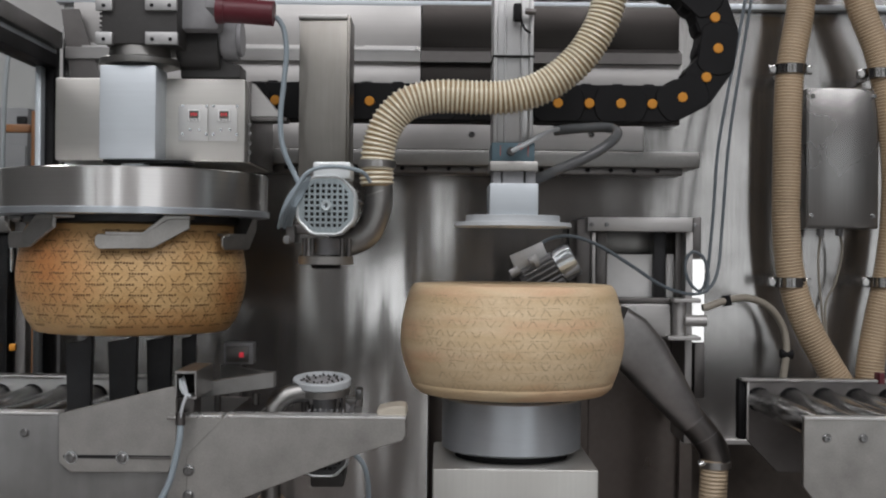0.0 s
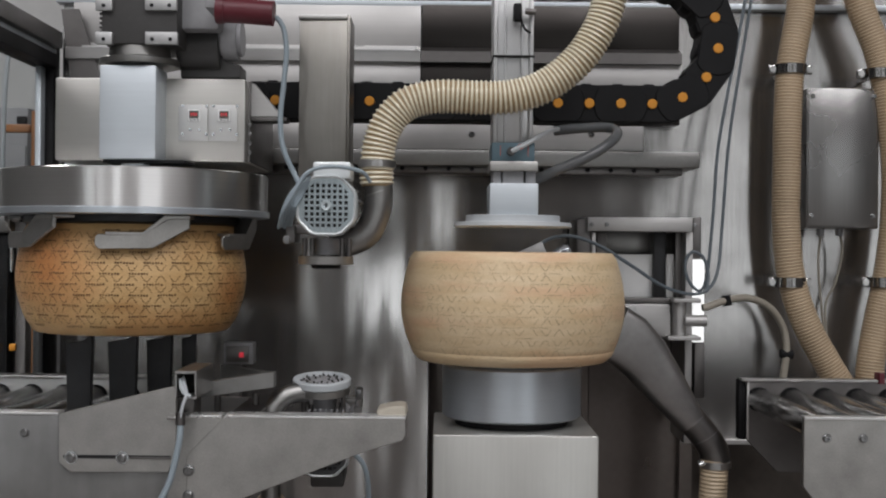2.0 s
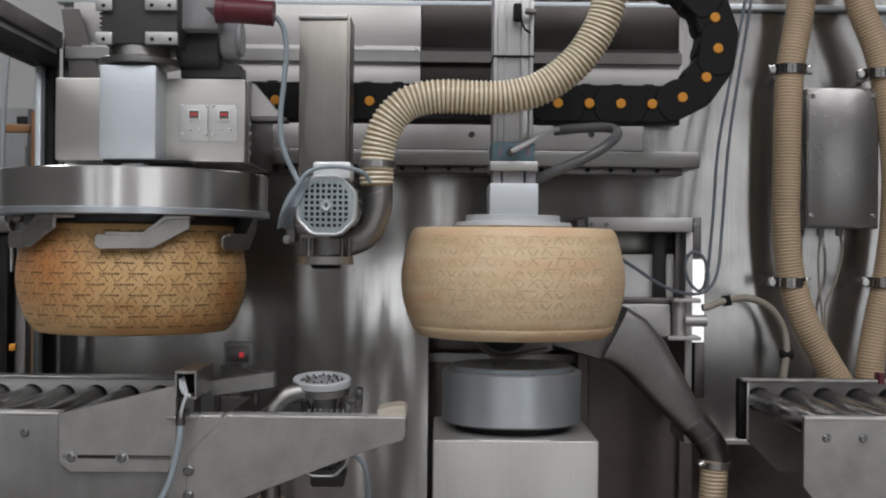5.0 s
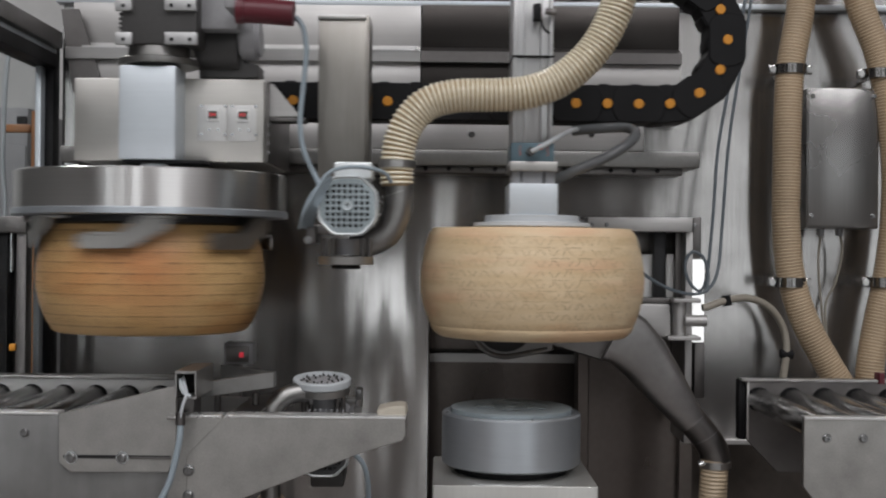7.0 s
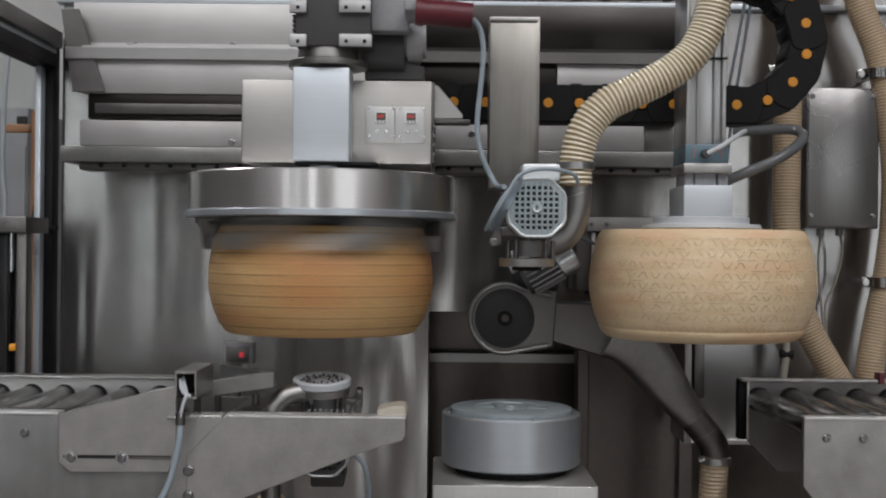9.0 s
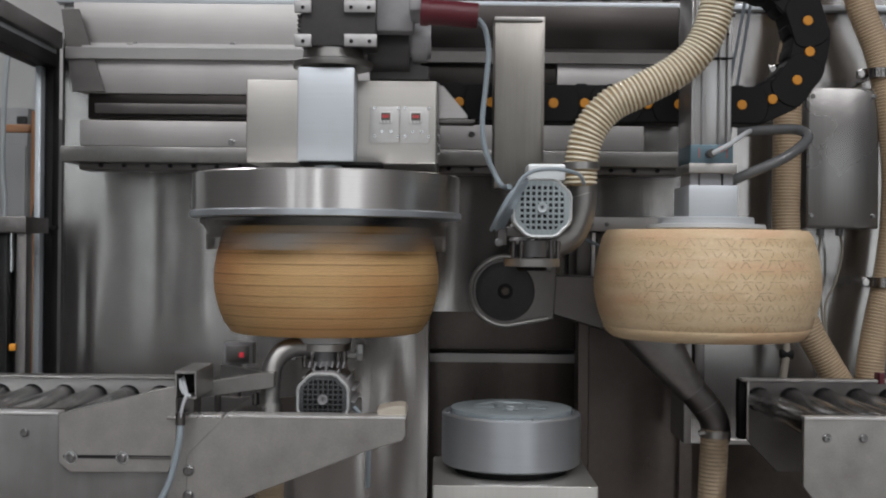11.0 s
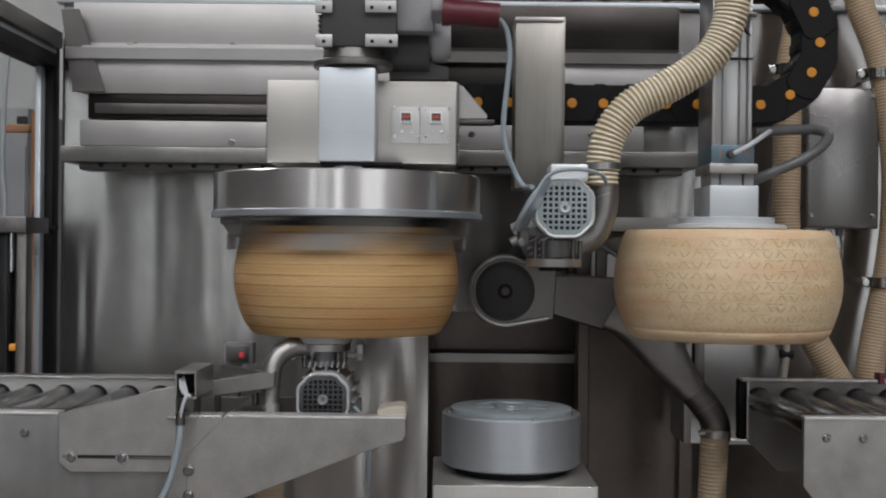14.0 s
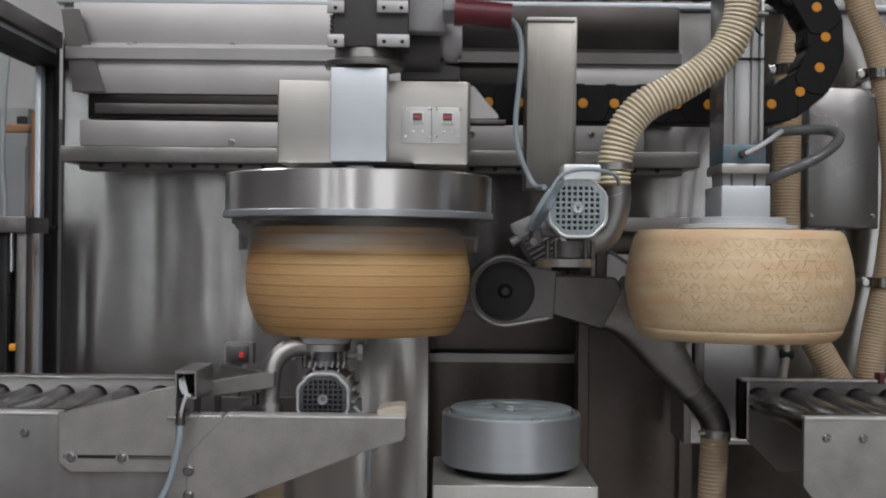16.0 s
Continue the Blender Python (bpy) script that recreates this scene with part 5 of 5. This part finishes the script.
# ---- fan guide frame on the rear wall ----
def build_frame():
    g = thing("guide_frame", "aluminium guide frame with pneumatic slide on rear wall", "frame", (0.4675, 0.5000, 0.9641))
    part("top_bar", block(0.3241, 0.5601, 0.42, 0.6, 1.2240, 1.2557, 0.002), SATIN, g)
    part("bar_end", block(0.5674, 0.5860, 0.45, 0.6, 1.1642, 1.2579, 0.002), DARK_STEEL, g)
    part("post", block(0.3017, 0.3350, 0.44, 0.6, 1.0888, 1.2511, 0.002), DARK_STEEL, g)
    part("post", block(0.3352, 0.3441, 0.43, 0.6, 1.0893, 1.2218, 0.002), SATIN, g)
    part("shade_plate", block(0.3617, 0.5700, 0.56, 0.6, 1.1742, 1.2249, 0.002), DULL, g)
    # white colour stands for the bright lit background behind the frame
    part("back_plate", block(0.3796, 0.4867, 0.5, 0.51, 1.0722, 1.1728, 0.002), WHITE, g)
    part("guide_strip", block(0.3532, 0.3766, 0.49, 0.55, 1.0719, 1.2229, 0.002), DARK_STEEL, g)
    part("slide_rod", block(0.4842, 0.5114, 0.48, 0.55, 1.0737, 1.2241, 0.002), BLADE, g)
    # second white plate for the same lit background
    part("back_plate", block(0.5168, 0.5364, 0.5, 0.51, 1.0731, 1.1737, 0.002), WHITE, g)
    part("guide_strip", block(0.5335, 0.5543, 0.48, 0.55, 1.0703, 1.2246, 0.002), DARK_STEEL, g)
    part("post", block(0.5491, 0.5657, 0.44, 0.6, 0.7462, 1.2242, 0.002), SATIN, g)
    part("post", block(0.5737, 0.5968, 0.45, 0.6, 0.8474, 0.9744, 0.002), DARK_STEEL, g)
    part("cross_bar", block(0.3894, 0.5796, 0.42, 0.48, 1.0646, 1.0747, 0.001), DARK_STEEL, g)
    part("bearing_block", block(0.3970, 0.5090, 0.4, 0.5, 0.9883, 1.0626, 0.004), SATIN, g)
    part("cover_plate", block(0.3961, 0.4313, 0.395, 0.3995, 1.0159, 1.0574, 0.001), STEEL, g)
    part("cylinder", rod((0.5283, 0.4, 0.9879), (0.5275, 0.4, 1.0684), 0.0155, 24), SATIN, g)
    part("cylinder_arm", rod((0.5364, 0.38, 1.0269), (0.5839, 0.38, 1.0274), 0.013, 20), SATIN, g)
    part("clevis", block(0.5102, 0.5700, 0.37, 0.44, 1.0674, 1.0761, 0.001), SATIN, g)
    part("clevis", block(0.4987, 0.5709, 0.37, 0.44, 0.9839, 0.9927, 0.001), SATIN, g)
    # added glowing strip where outside light comes through a gap
    part("strip_lamp", block(0.5672, 0.5928, 0.445, 0.455, 0.9748, 1.1617, 0.001), GAP_GLOW, g, "glowing white strip in place of a bright gap")
    for u in (1047, 1073, 1225):
        bolt((0.3330 + (u - 1047) * 0.0013, 0.42, 1.2393), 0.004, g)
    return g


build_frame()


# ---- fixed hoses, cables and the switch box on the rear wall ----
def ribbed_hose(points, label, clips):
    path = smooth_path(points, 0.0037)
    h = thing("wall_hose", label, "hose", path[-1], "hoses on the rear wall")
    part("hose_wall", tube(path, 0.0315, 24, raw=True), TAN_OLD, h)
    bm = bmesh.new()
    for i in range(1, len(path) - 1, 2):
        d = (path[i + 1] - path[i - 1]).normalized()
        q = Matrix.Translation(path[i]) @ d.to_track_quat("Z", "Y").to_matrix().to_4x4()
        ring = []
        for rr, hh in ((0.0312, -0.0018), (0.0329, -0.0007), (0.0329, 0.0007), (0.0312, 0.0018)):
            ring.append([bm.verts.new(q @ Vector((rr * math.cos(a), rr * math.sin(a), hh))) for a in np.linspace(0, 2 * math.pi, 24, endpoint=False)])
        for a, b in zip(ring, ring[1:]):
            for k in range(24):
                bm.faces.new((a[k], a[(k + 1) % 24], b[(k + 1) % 24], b[k]))
    part("hose_ribbing", bm, CREAM_OLD, h)["kind"] = "stuff"
    for p in clips:
        p = Vector(p)
        c = thing("hose_clamp", "polished steel pipe clamp round a cream hose", "clamp", p, "hose clamps")
        part("clamp_band", lathe([(0.034, -0.012), (0.037, -0.011), (0.037, 0.011), (0.034, 0.012)], 40, p), CLAMP_STEEL, c)
        for s in (-1, 1):
            part("clamp_ear", block(p.x + s * 0.037 - 0.013, p.x + s * 0.037 + 0.013, p.y - 0.005, p.y + 0.005, p.z - 0.011, p.z + 0.011, 0.003), CLAMP_STEEL, c)
            part("ear_screw", rod((p.x + s * 0.042, p.y - 0.012, p.z), (p.x + s * 0.042, p.y + 0.005, p.z), 0.008, 14, bevel=0.001), CLAMP_STEEL, c)
        part("wall_stud", rod((p.x, p.y + 0.034, p.z), (p.x, 0.62, p.z), 0.006, 12), STEEL, c)


def build_wall_items():
    ribbed_hose([(0.8265, 0.5000, 1.8695), (0.8200, 0.5000, 1.7387), (0.8003, 0.5000, 1.6209), (0.7937, 0.5000, 1.5032), (0.7925, 0.5000, 1.3726), (0.7926, 0.5000, 1.2419), (0.8055, 0.5000, 1.1244), (0.8393, 0.5000, 1.0202), (0.8926, 0.5000, 0.9228), (0.9524, 0.5000, 0.8254), (0.9927, 0.5000, 0.7213)],
                "cream ribbed hose clamped to the steel wall", [(0.7979, 0.5000, 1.6026), (0.8018, 0.5000, 1.1113)])
    ribbed_hose([(0.9284, 0.5000, 1.8705), (0.9584, 0.5000, 1.7533), (1.0040, 0.5000, 1.6361), (1.0302, 0.5000, 1.5057), (1.0447, 0.5000, 1.3752), (1.0421, 0.5000, 1.2445), (1.0277, 0.5000, 1.1267), (1.0066, 0.5000, 1.0220), (0.9918, 0.5000, 0.9303), (0.9864, 0.5000, 0.8257), (0.9849, 0.5000, 0.7212)],
                "cream ribbed hose curving down the steel wall", [(1.0019, 0.5000, 1.5943), (1.0174, 0.5000, 1.1136)])
    b = thing("switch_box", "plain stainless steel switch box on the wall", "switch box", (0.9556, 0.6000, 1.2388))
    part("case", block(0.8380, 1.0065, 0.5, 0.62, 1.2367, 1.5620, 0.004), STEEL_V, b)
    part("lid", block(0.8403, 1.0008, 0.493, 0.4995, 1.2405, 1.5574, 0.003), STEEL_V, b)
    for u, v in ((1436, 383), (1545, 383), (1436, 170), (1545, 170)):
        bolt((0.8489 + (u - 1436) * 0.0013, 0.493, 1.2652 + (383 - v) * 0.0013), 0.0045, b)
    for u in (1452, 1486):
        part("gland", rod((0.8882 + (u - 1452) * 0.0013, 0.55, 1.2416), (0.8882 + (u - 1452) * 0.0013, 0.55, 1.2203), 0.009, 14), CAST_GREY, b)
    solo("cable", tube([(0.8883, 0.5500, 1.2279), (0.8870, 0.5600, 1.1506), (0.9040, 0.5800, 1.0294), (0.9146, 0.5800, 0.9219), (0.9063, 0.5800, 0.8143)], 0.003, 8), CLEAR_HOSE, "thin beige cable below the switch box", "cable")
    solo("cable", tube([(0.9336, 0.5500, 1.2284), (0.9428, 0.5600, 1.1779), (0.9341, 0.5800, 1.1104), (0.9138, 0.5900, 1.0492), (0.9226, 0.5800, 0.9220)], 0.003, 8), CLEAR_HOSE, "thin beige cable below the switch box", "cable")
    solo("wall_cable", tube([(0.6888, 0.4500, 1.8043), (0.6671, 0.4500, 1.6758), (0.6392, 0.4500, 1.5215), (0.6211, 0.4500, 1.4059), (0.6078, 0.4300, 1.2640), (0.5942, 0.4200, 1.1367), (0.5772, 0.4100, 1.0925), (0.5497, 0.4000, 1.1115), (0.5392, 0.4000, 1.1491), (0.5540, 0.4000, 1.1795), (0.5793, 0.4000, 1.1684), (0.5910, 0.4000, 1.1308), (0.5855, 0.3900, 1.0870)], 0.0037, 10), CABLE_DARK, "blue-grey cable looping down the wall", "cable")
    solo("wall_cable", tube([(0.7068, 0.4700, 1.8091), (0.6875, 0.4700, 1.6796), (0.6633, 0.4700, 1.5243), (0.6490, 0.4700, 1.4078), (0.6331, 0.4500, 1.2392), (0.6170, 0.4200, 1.1370), (0.5854, 0.3900, 1.0933), (0.5375, 0.3700, 1.0873), (0.4739, 0.3300, 1.1065), (0.4074, 0.3000, 1.1467), (0.3316, 0.2800, 1.1907), (0.2702, 0.2700, 1.2104), (0.2224, 0.2700, 1.2027), (0.1987, 0.2700, 1.1833)], 0.0037, 10), CABLE_DARK, "blue-grey cable running to the fan motor", "cable")
    solo("water_hose", tube([(0.5792, 0.400, 1.0551), (0.5855, 0.4000, 1.0552), (0.6367, 0.4200, 1.0712), (0.6951, 0.4500, 1.0757), (0.7511, 0.4800, 1.0530), (0.7885, 0.5000, 1.0066), (0.7969, 0.5000, 0.9544), (0.7897, 0.5000, 0.8890), (0.7827, 0.5000, 0.8105)], 0.0085, 14), CLEAR_HOSE, "milky plastic hose along the wall", "hose")
    for p, q in (((0.6353, 0.4200, 1.0826), (0.6406, 0.4200, 1.0598)), ((0.7826, 0.5000, 0.9464), (0.8114, 0.5000, 0.9441))):
        solo("cable_tie", rod(p, q, 0.0105, 10), BLACK, "small black cable tie round a hose", "cable tie")


build_wall_items()


# ---- glazed side of the housing ----
def build_side():
    xs = -0.9291
    g = thing("side_guard", "aluminium framed clear guard panel beside the conveyor", "guard panel", (xs, 0.0, TABLE_Z))
    zt = 1.6362
    part("corner_post", block(xs - 0.02, xs, 0.575, 0.62, 0, zt + 0.05, 0.002), BLACK, g, "black corner post")
    part("post_face", block(xs - 0.037, xs - 0.021, 0.55, 0.6, 0, zt + 0.02, 0.002), ANODISED, g)
    part("top_rail", block(xs - 0.05, xs + 0.02, -1.2, 0.58, zt + 0.01, zt + 0.05, 0.004), DARK_STEEL, g)
    part("rail_strip", block(xs - 0.03, xs + 0.004, -1.2, 0.58, zt - 0.002, zt + 0.0095, 0.001), ANODISED, g)
    part("lower_rail", block(xs - 0.05, xs + 0.008, -1.2, 0.58, zt - 0.035, zt - 0.003, 0.002), BLACK, g)
    p = part("pane", block(xs - 0.03, xs - 0.026, -1.2, 0.548, TABLE_Z - 0.1, zt - 0.035, 0), GLASS, g, "clear guard pane")
    p.visible_shadow = False
    part("hinge", block(xs - 0.012, xs + 0.016, 0.555, 0.575, 1.2173, 1.2253, 0.001), BLACK, g)
    part("hinge_knob", rod((xs + 0.01, 0.55, 1.2198), (xs + 0.01, 0.57, 1.2198), 0.006, 12), BLACK, g)
    f = thing("ceiling_frame", "steel roof frame of the machine housing", "frame", (0, 0.6, 1.7693))
    part("roof_bar", block(xs, 1.9, 0.585, 0.62, 1.7584, 1.7719, 0.002), ANODISED, f)
    # dark plate added in place of the guard frame's reflection on the panels
    part("gusset", prism([(-0.9011, 1.7334), (-0.8587, 1.7339), (-0.7958, 1.5399), (-0.8726, 1.5390)], 0.537, 0.541, 0.001), DARK_STEEL, f)
    # behind the pane
    w = thing("orange_stand", "orange painted upright with crossbar behind the guard", "stand", (xs - 0.25, 0.95, 0))
    part("upright", block(-1.1142, -1.0929, 0.95, 0.98, 0, 1.5412, 0.004), WOOD, w)
    part("crossbar", block(-1.1960, -1.1169, 0.95, 0.98, 1.4829, 1.5042, 0.004), WOOD, w)
    part("foot", block(-1.1597, -1.0760, 0.93, 1.0, 0, 0.04, 0.004), WOOD, w)
    part("knob", rod((-1.0891, 0.9300, 1.5284), (-1.0960, 0.9500, 1.5306), 0.006, 14), WHITE, w)
    solo("pale_hose", tube([(-1.0865, 0.7500, 1.7119), (-1.1057, 0.7500, 1.6404), (-1.1129, 0.7500, 1.5120), (-1.1143, 0.7500, 1.3694), (-1.1071, 0.7500, 1.2269), (-1.0996, 0.7500, 0.5140), (-1.0936, 0.7500, -0.0564)], 0.006, 12), PAD, "pale hose hanging behind the guard pane", "hose")
    b = thing("grey_cabinet", "grey steel cabinet standing behind the guard pane", "cabinet", (-1.2887, 1.3, 0))
    part("body", block(-1.5285, -1.2449, 1.3, 1.7, 0, 1.5902, 0.006), CAST_GREY, b)
    part("door", block(-1.3896, -1.2482, 1.29, 1.299, 0.1, 1.4780, 0.004), CAST_GREY, b)
    part("vent", block(-1.2766, -1.2463, 1.29, 1.3, 1.5288, 1.5624, 0.002), BLACK, b)
    solo("black_lead", tube([(-1.0962, 0.9000, 1.1850), (-1.0880, 0.9000, 1.2600), (-1.0767, 0.9000, 1.3200), (-1.0683, 0.9000, 1.3800)], 0.004, 8), RUBBER, "black rubber lead tied to the orange stand", "cable")
    k = thing("dark_rack", "dark steel rack behind the guard pane", "rack", (xs - 0.15, 0.35, 0))
    part("top_shelf", block(-1.0430, -0.9121, 0.35, 0.5, 1.2059, 1.2418, 0.002), DARK_STEEL, k)
    part("rack_post", block(-0.9366, -0.9142, 0.36, 0.4, 0, 1.2063, 0.002), DARK_STEEL, k)
    part("rack_post", block(-0.9837, -0.9564, 0.36, 0.4, 0, 1.2058, 0.002), BLACK, k)
    part("rack_back", block(-1.0698, -0.9379, 0.42, 0.43, 0.2, 1.2066, 0.001), GEAR_DARK, k)
    part("rack_rod", rod((-0.9549, 0.3800, 1.2062), (-0.9540, 0.3800, 1.1213), 0.006, 12), MOTOR_LIP, k)
    part("amber_lamp", block(-0.9470, -0.9334, 0.35, 0.36, 0.9476, 0.9625, 0.002), ORANGE, k)


build_side()


# ---- what moves ----
TRAVEL = 0.4251
RIDE = [(0, 0), (6.72, 0), (6.8, 0.012), (7.0, 0.0844), (7.5, 0.324), (8.0, 0.577), (8.4, 0.768), (8.5, 0.796), (8.6, 0.818), (8.75, 0.832), (9.0, 0.837), (10.2, 0.8395), (11.5, 0.876),
        (12.0, 0.891), (12.5, 0.907), (13.0, 0.924), (13.5, 0.934), (14.0, 0.949), (14.5, 0.963), (15.0, 0.978), (15.5, 0.988), (16.0, 1.0)]


def ride(t):
    for (a, u), (b, v) in zip(RIDE, RIDE[1:]):
        if a <= t <= b:
            return u + (v - u) * (t - a) / (b - a)
    return 1.0


SPEED = [(6.74, 0), (6.9, 200), (7.0, 300), (7.1, 400), (7.2, 430), (7.3, 450), (8.3, 1283), (9.3, 1283), (10.25, 1283 + 166.7), (11.2, 1283), (17, 1283)]


def spin(t):
    """Degrees turned by the gripped cheese: runs up from rest, then turns steadily."""
    turned = 0.0
    for (a, u), (b, v) in zip(SPEED, SPEED[1:]):
        if t > a:
            e = min(t, b)
            turned += (u + u + (v - u) * (e - a) / (b - a)) / 2 * (e - a)
    return turned


def at_arc(path, s, step):
    i = min(int(s / step), len(path) - 2)
    return path[i].lerp(path[i + 1], s / step - i)


def motions():
    T = Matrix.Translation
    for ob in (gripper, hanging_brush, lifter):
        base = T(ORIGIN[ob])
        walk(ob, [(t, T((TRAVEL * c, 0, 0)) @ base) for t, c in RIDE])
    # gripped cheese and clamp disc spin
    turns = [(0, 0.0), (6.7, 0.0)]
    for k in range(0, 280):
        t = 6.7 + (k + 1) / 30
        turns.append((t, spin(t)))
    turns[-1] = (16.0, turns[-1][1])
    axis = ORIGIN[cheese_left]
    walk(cheese_left, [(t, T((TRAVEL * ride(t), 0, 0)) @ T(axis) @ Matrix.Rotation(math.radians(a), 4, "Z")) for t, a in turns])
    walk(clamp_disc, [(t, Matrix.Rotation(math.radians(a), 4, "Z")) for t, a in turns])
    # pedestal rises with its cheese, then sinks without it
    lifts = [(0, -RISE), (0.5, -RISE + 0.0148), (1, -RISE + 0.0298), (1.5, -RISE + 0.0448), (2, -RISE + 0.0600), (2.5, -RISE + 0.0753), (3, -RISE + 0.0905), (3.4, -0.002), (3.5, 0)]
    walk(turntable, [(t, T(ORIGIN[turntable]) @ T((0, 0, h))) for t, h in lifts] + [(4.2, T(ORIGIN[turntable])), (4.35, T(ORIGIN[turntable]) @ T((0, 0, -0.006))), (6.1, T(ORIGIN[turntable]) @ T((0, 0, -0.128))), (6.28, T(ORIGIN[turntable]) @ T((0, 0, -0.134))), (16, T(ORIGIN[turntable]) @ T((0, 0, -0.134)))])
    base = T(ORIGIN[cheese_right])
    walk(cheese_right, [(t, base @ T((0, 0, h))) for t, h in lifts] + [(t, base @ T((TRAVEL * c, 0, 0))) for t, c in RIDE if t > 6])
    # lifting blades sink out of the way
    base = T(ORIGIN[lift])
    walk(lift, [(t, base @ T((0, 0, h))) for t, h in ((0, 0), (3.35, 0), (3.5, -0.010), (3.8, -0.048), (4.0, -0.073), (4.2, -0.1), (4.6, -0.148), (4.8, -0.155), (16, -0.155))])
    # side fan and lower brush rise to the cheese
    base = T(ORIGIN[fan])
    walk(fan, [(t, base @ T((0, 0, h))) for t, h in ((0, 0), (8.8, 0), (8.95, 0.005), (9.2, 0.018), (10.0, 0.058), (10.3, 0.0655), (16, 0.0655))])
    base = T(ORIGIN[lower_brush])
    walk(lower_brush, [(t, base @ T((0, 0, h)) @ Matrix.Rotation(math.radians(a), 4, "X")) for t, h, a in ((0, -0.0895, 8), (9.3, -0.0895, 8), (9.6, -0.078, 7), (10.5, -0.011, 1.5), (10.8, 0, 0), (16, 0, 0))])
    # hose rings follow a curve between two shapes
    step = 0.003
    pa, pb = smooth_path(HOSE_A, step), smooth_path(HOSE_B, step)
    for k, ring in enumerate(hose_rings):
        s = 0.006 + HOSE_PITCH * k
        rows = []
        for t, c in RIDE:
            p = at_arc(pa, s, step).lerp(at_arc(pb, s, step), c)
            p0 = at_arc(pa, max(0, s - 0.006), step).lerp(at_arc(pb, max(0, s - 0.006), step), c)
            p1 = at_arc(pa, s + 0.006, step).lerp(at_arc(pb, s + 0.006, step), c)
            d = p1 - p0
            a = math.atan2(d.x, d.z)
            rows.append((t, T(p) @ Matrix.Rotation(a, 4, "Y")))
        walk(ring, rows)
    # chain links roll through the loop at half the carriage's speed
    for k, link in enumerate(chain_links):
        rows = []
        for n in range(0, 161, 2):
            t = n / 10
            if 0 < t < 6.6 or (t > 9 and n % 10 and t < 16):
                continue
            c = ride(t) * TRAVEL
            start, loop = CHAIN_X + c, CHAIN_LOOP + c / 2
            s = CHAIN_PITCH * (k + 0.06)
            run = loop - start
            if s < run:
                m = T((start + s, CHAIN_Y, CHAIN_Z))
            elif s < run + math.pi * CHAIN_R:
                a = (s - run) / CHAIN_R
                m = T((loop + CHAIN_R * math.sin(a), CHAIN_Y, CHAIN_Z + CHAIN_R * (1 - math.cos(a)))) @ Matrix.Rotation(-a, 4, "Y")
            else:
                m = T((loop - (s - run - math.pi * CHAIN_R), CHAIN_Y, CHAIN_Z + 2 * CHAIN_R)) @ Matrix.Rotation(-math.pi, 4, "Y")
            rows.append((t, m))
        walk(link, rows)


motions()
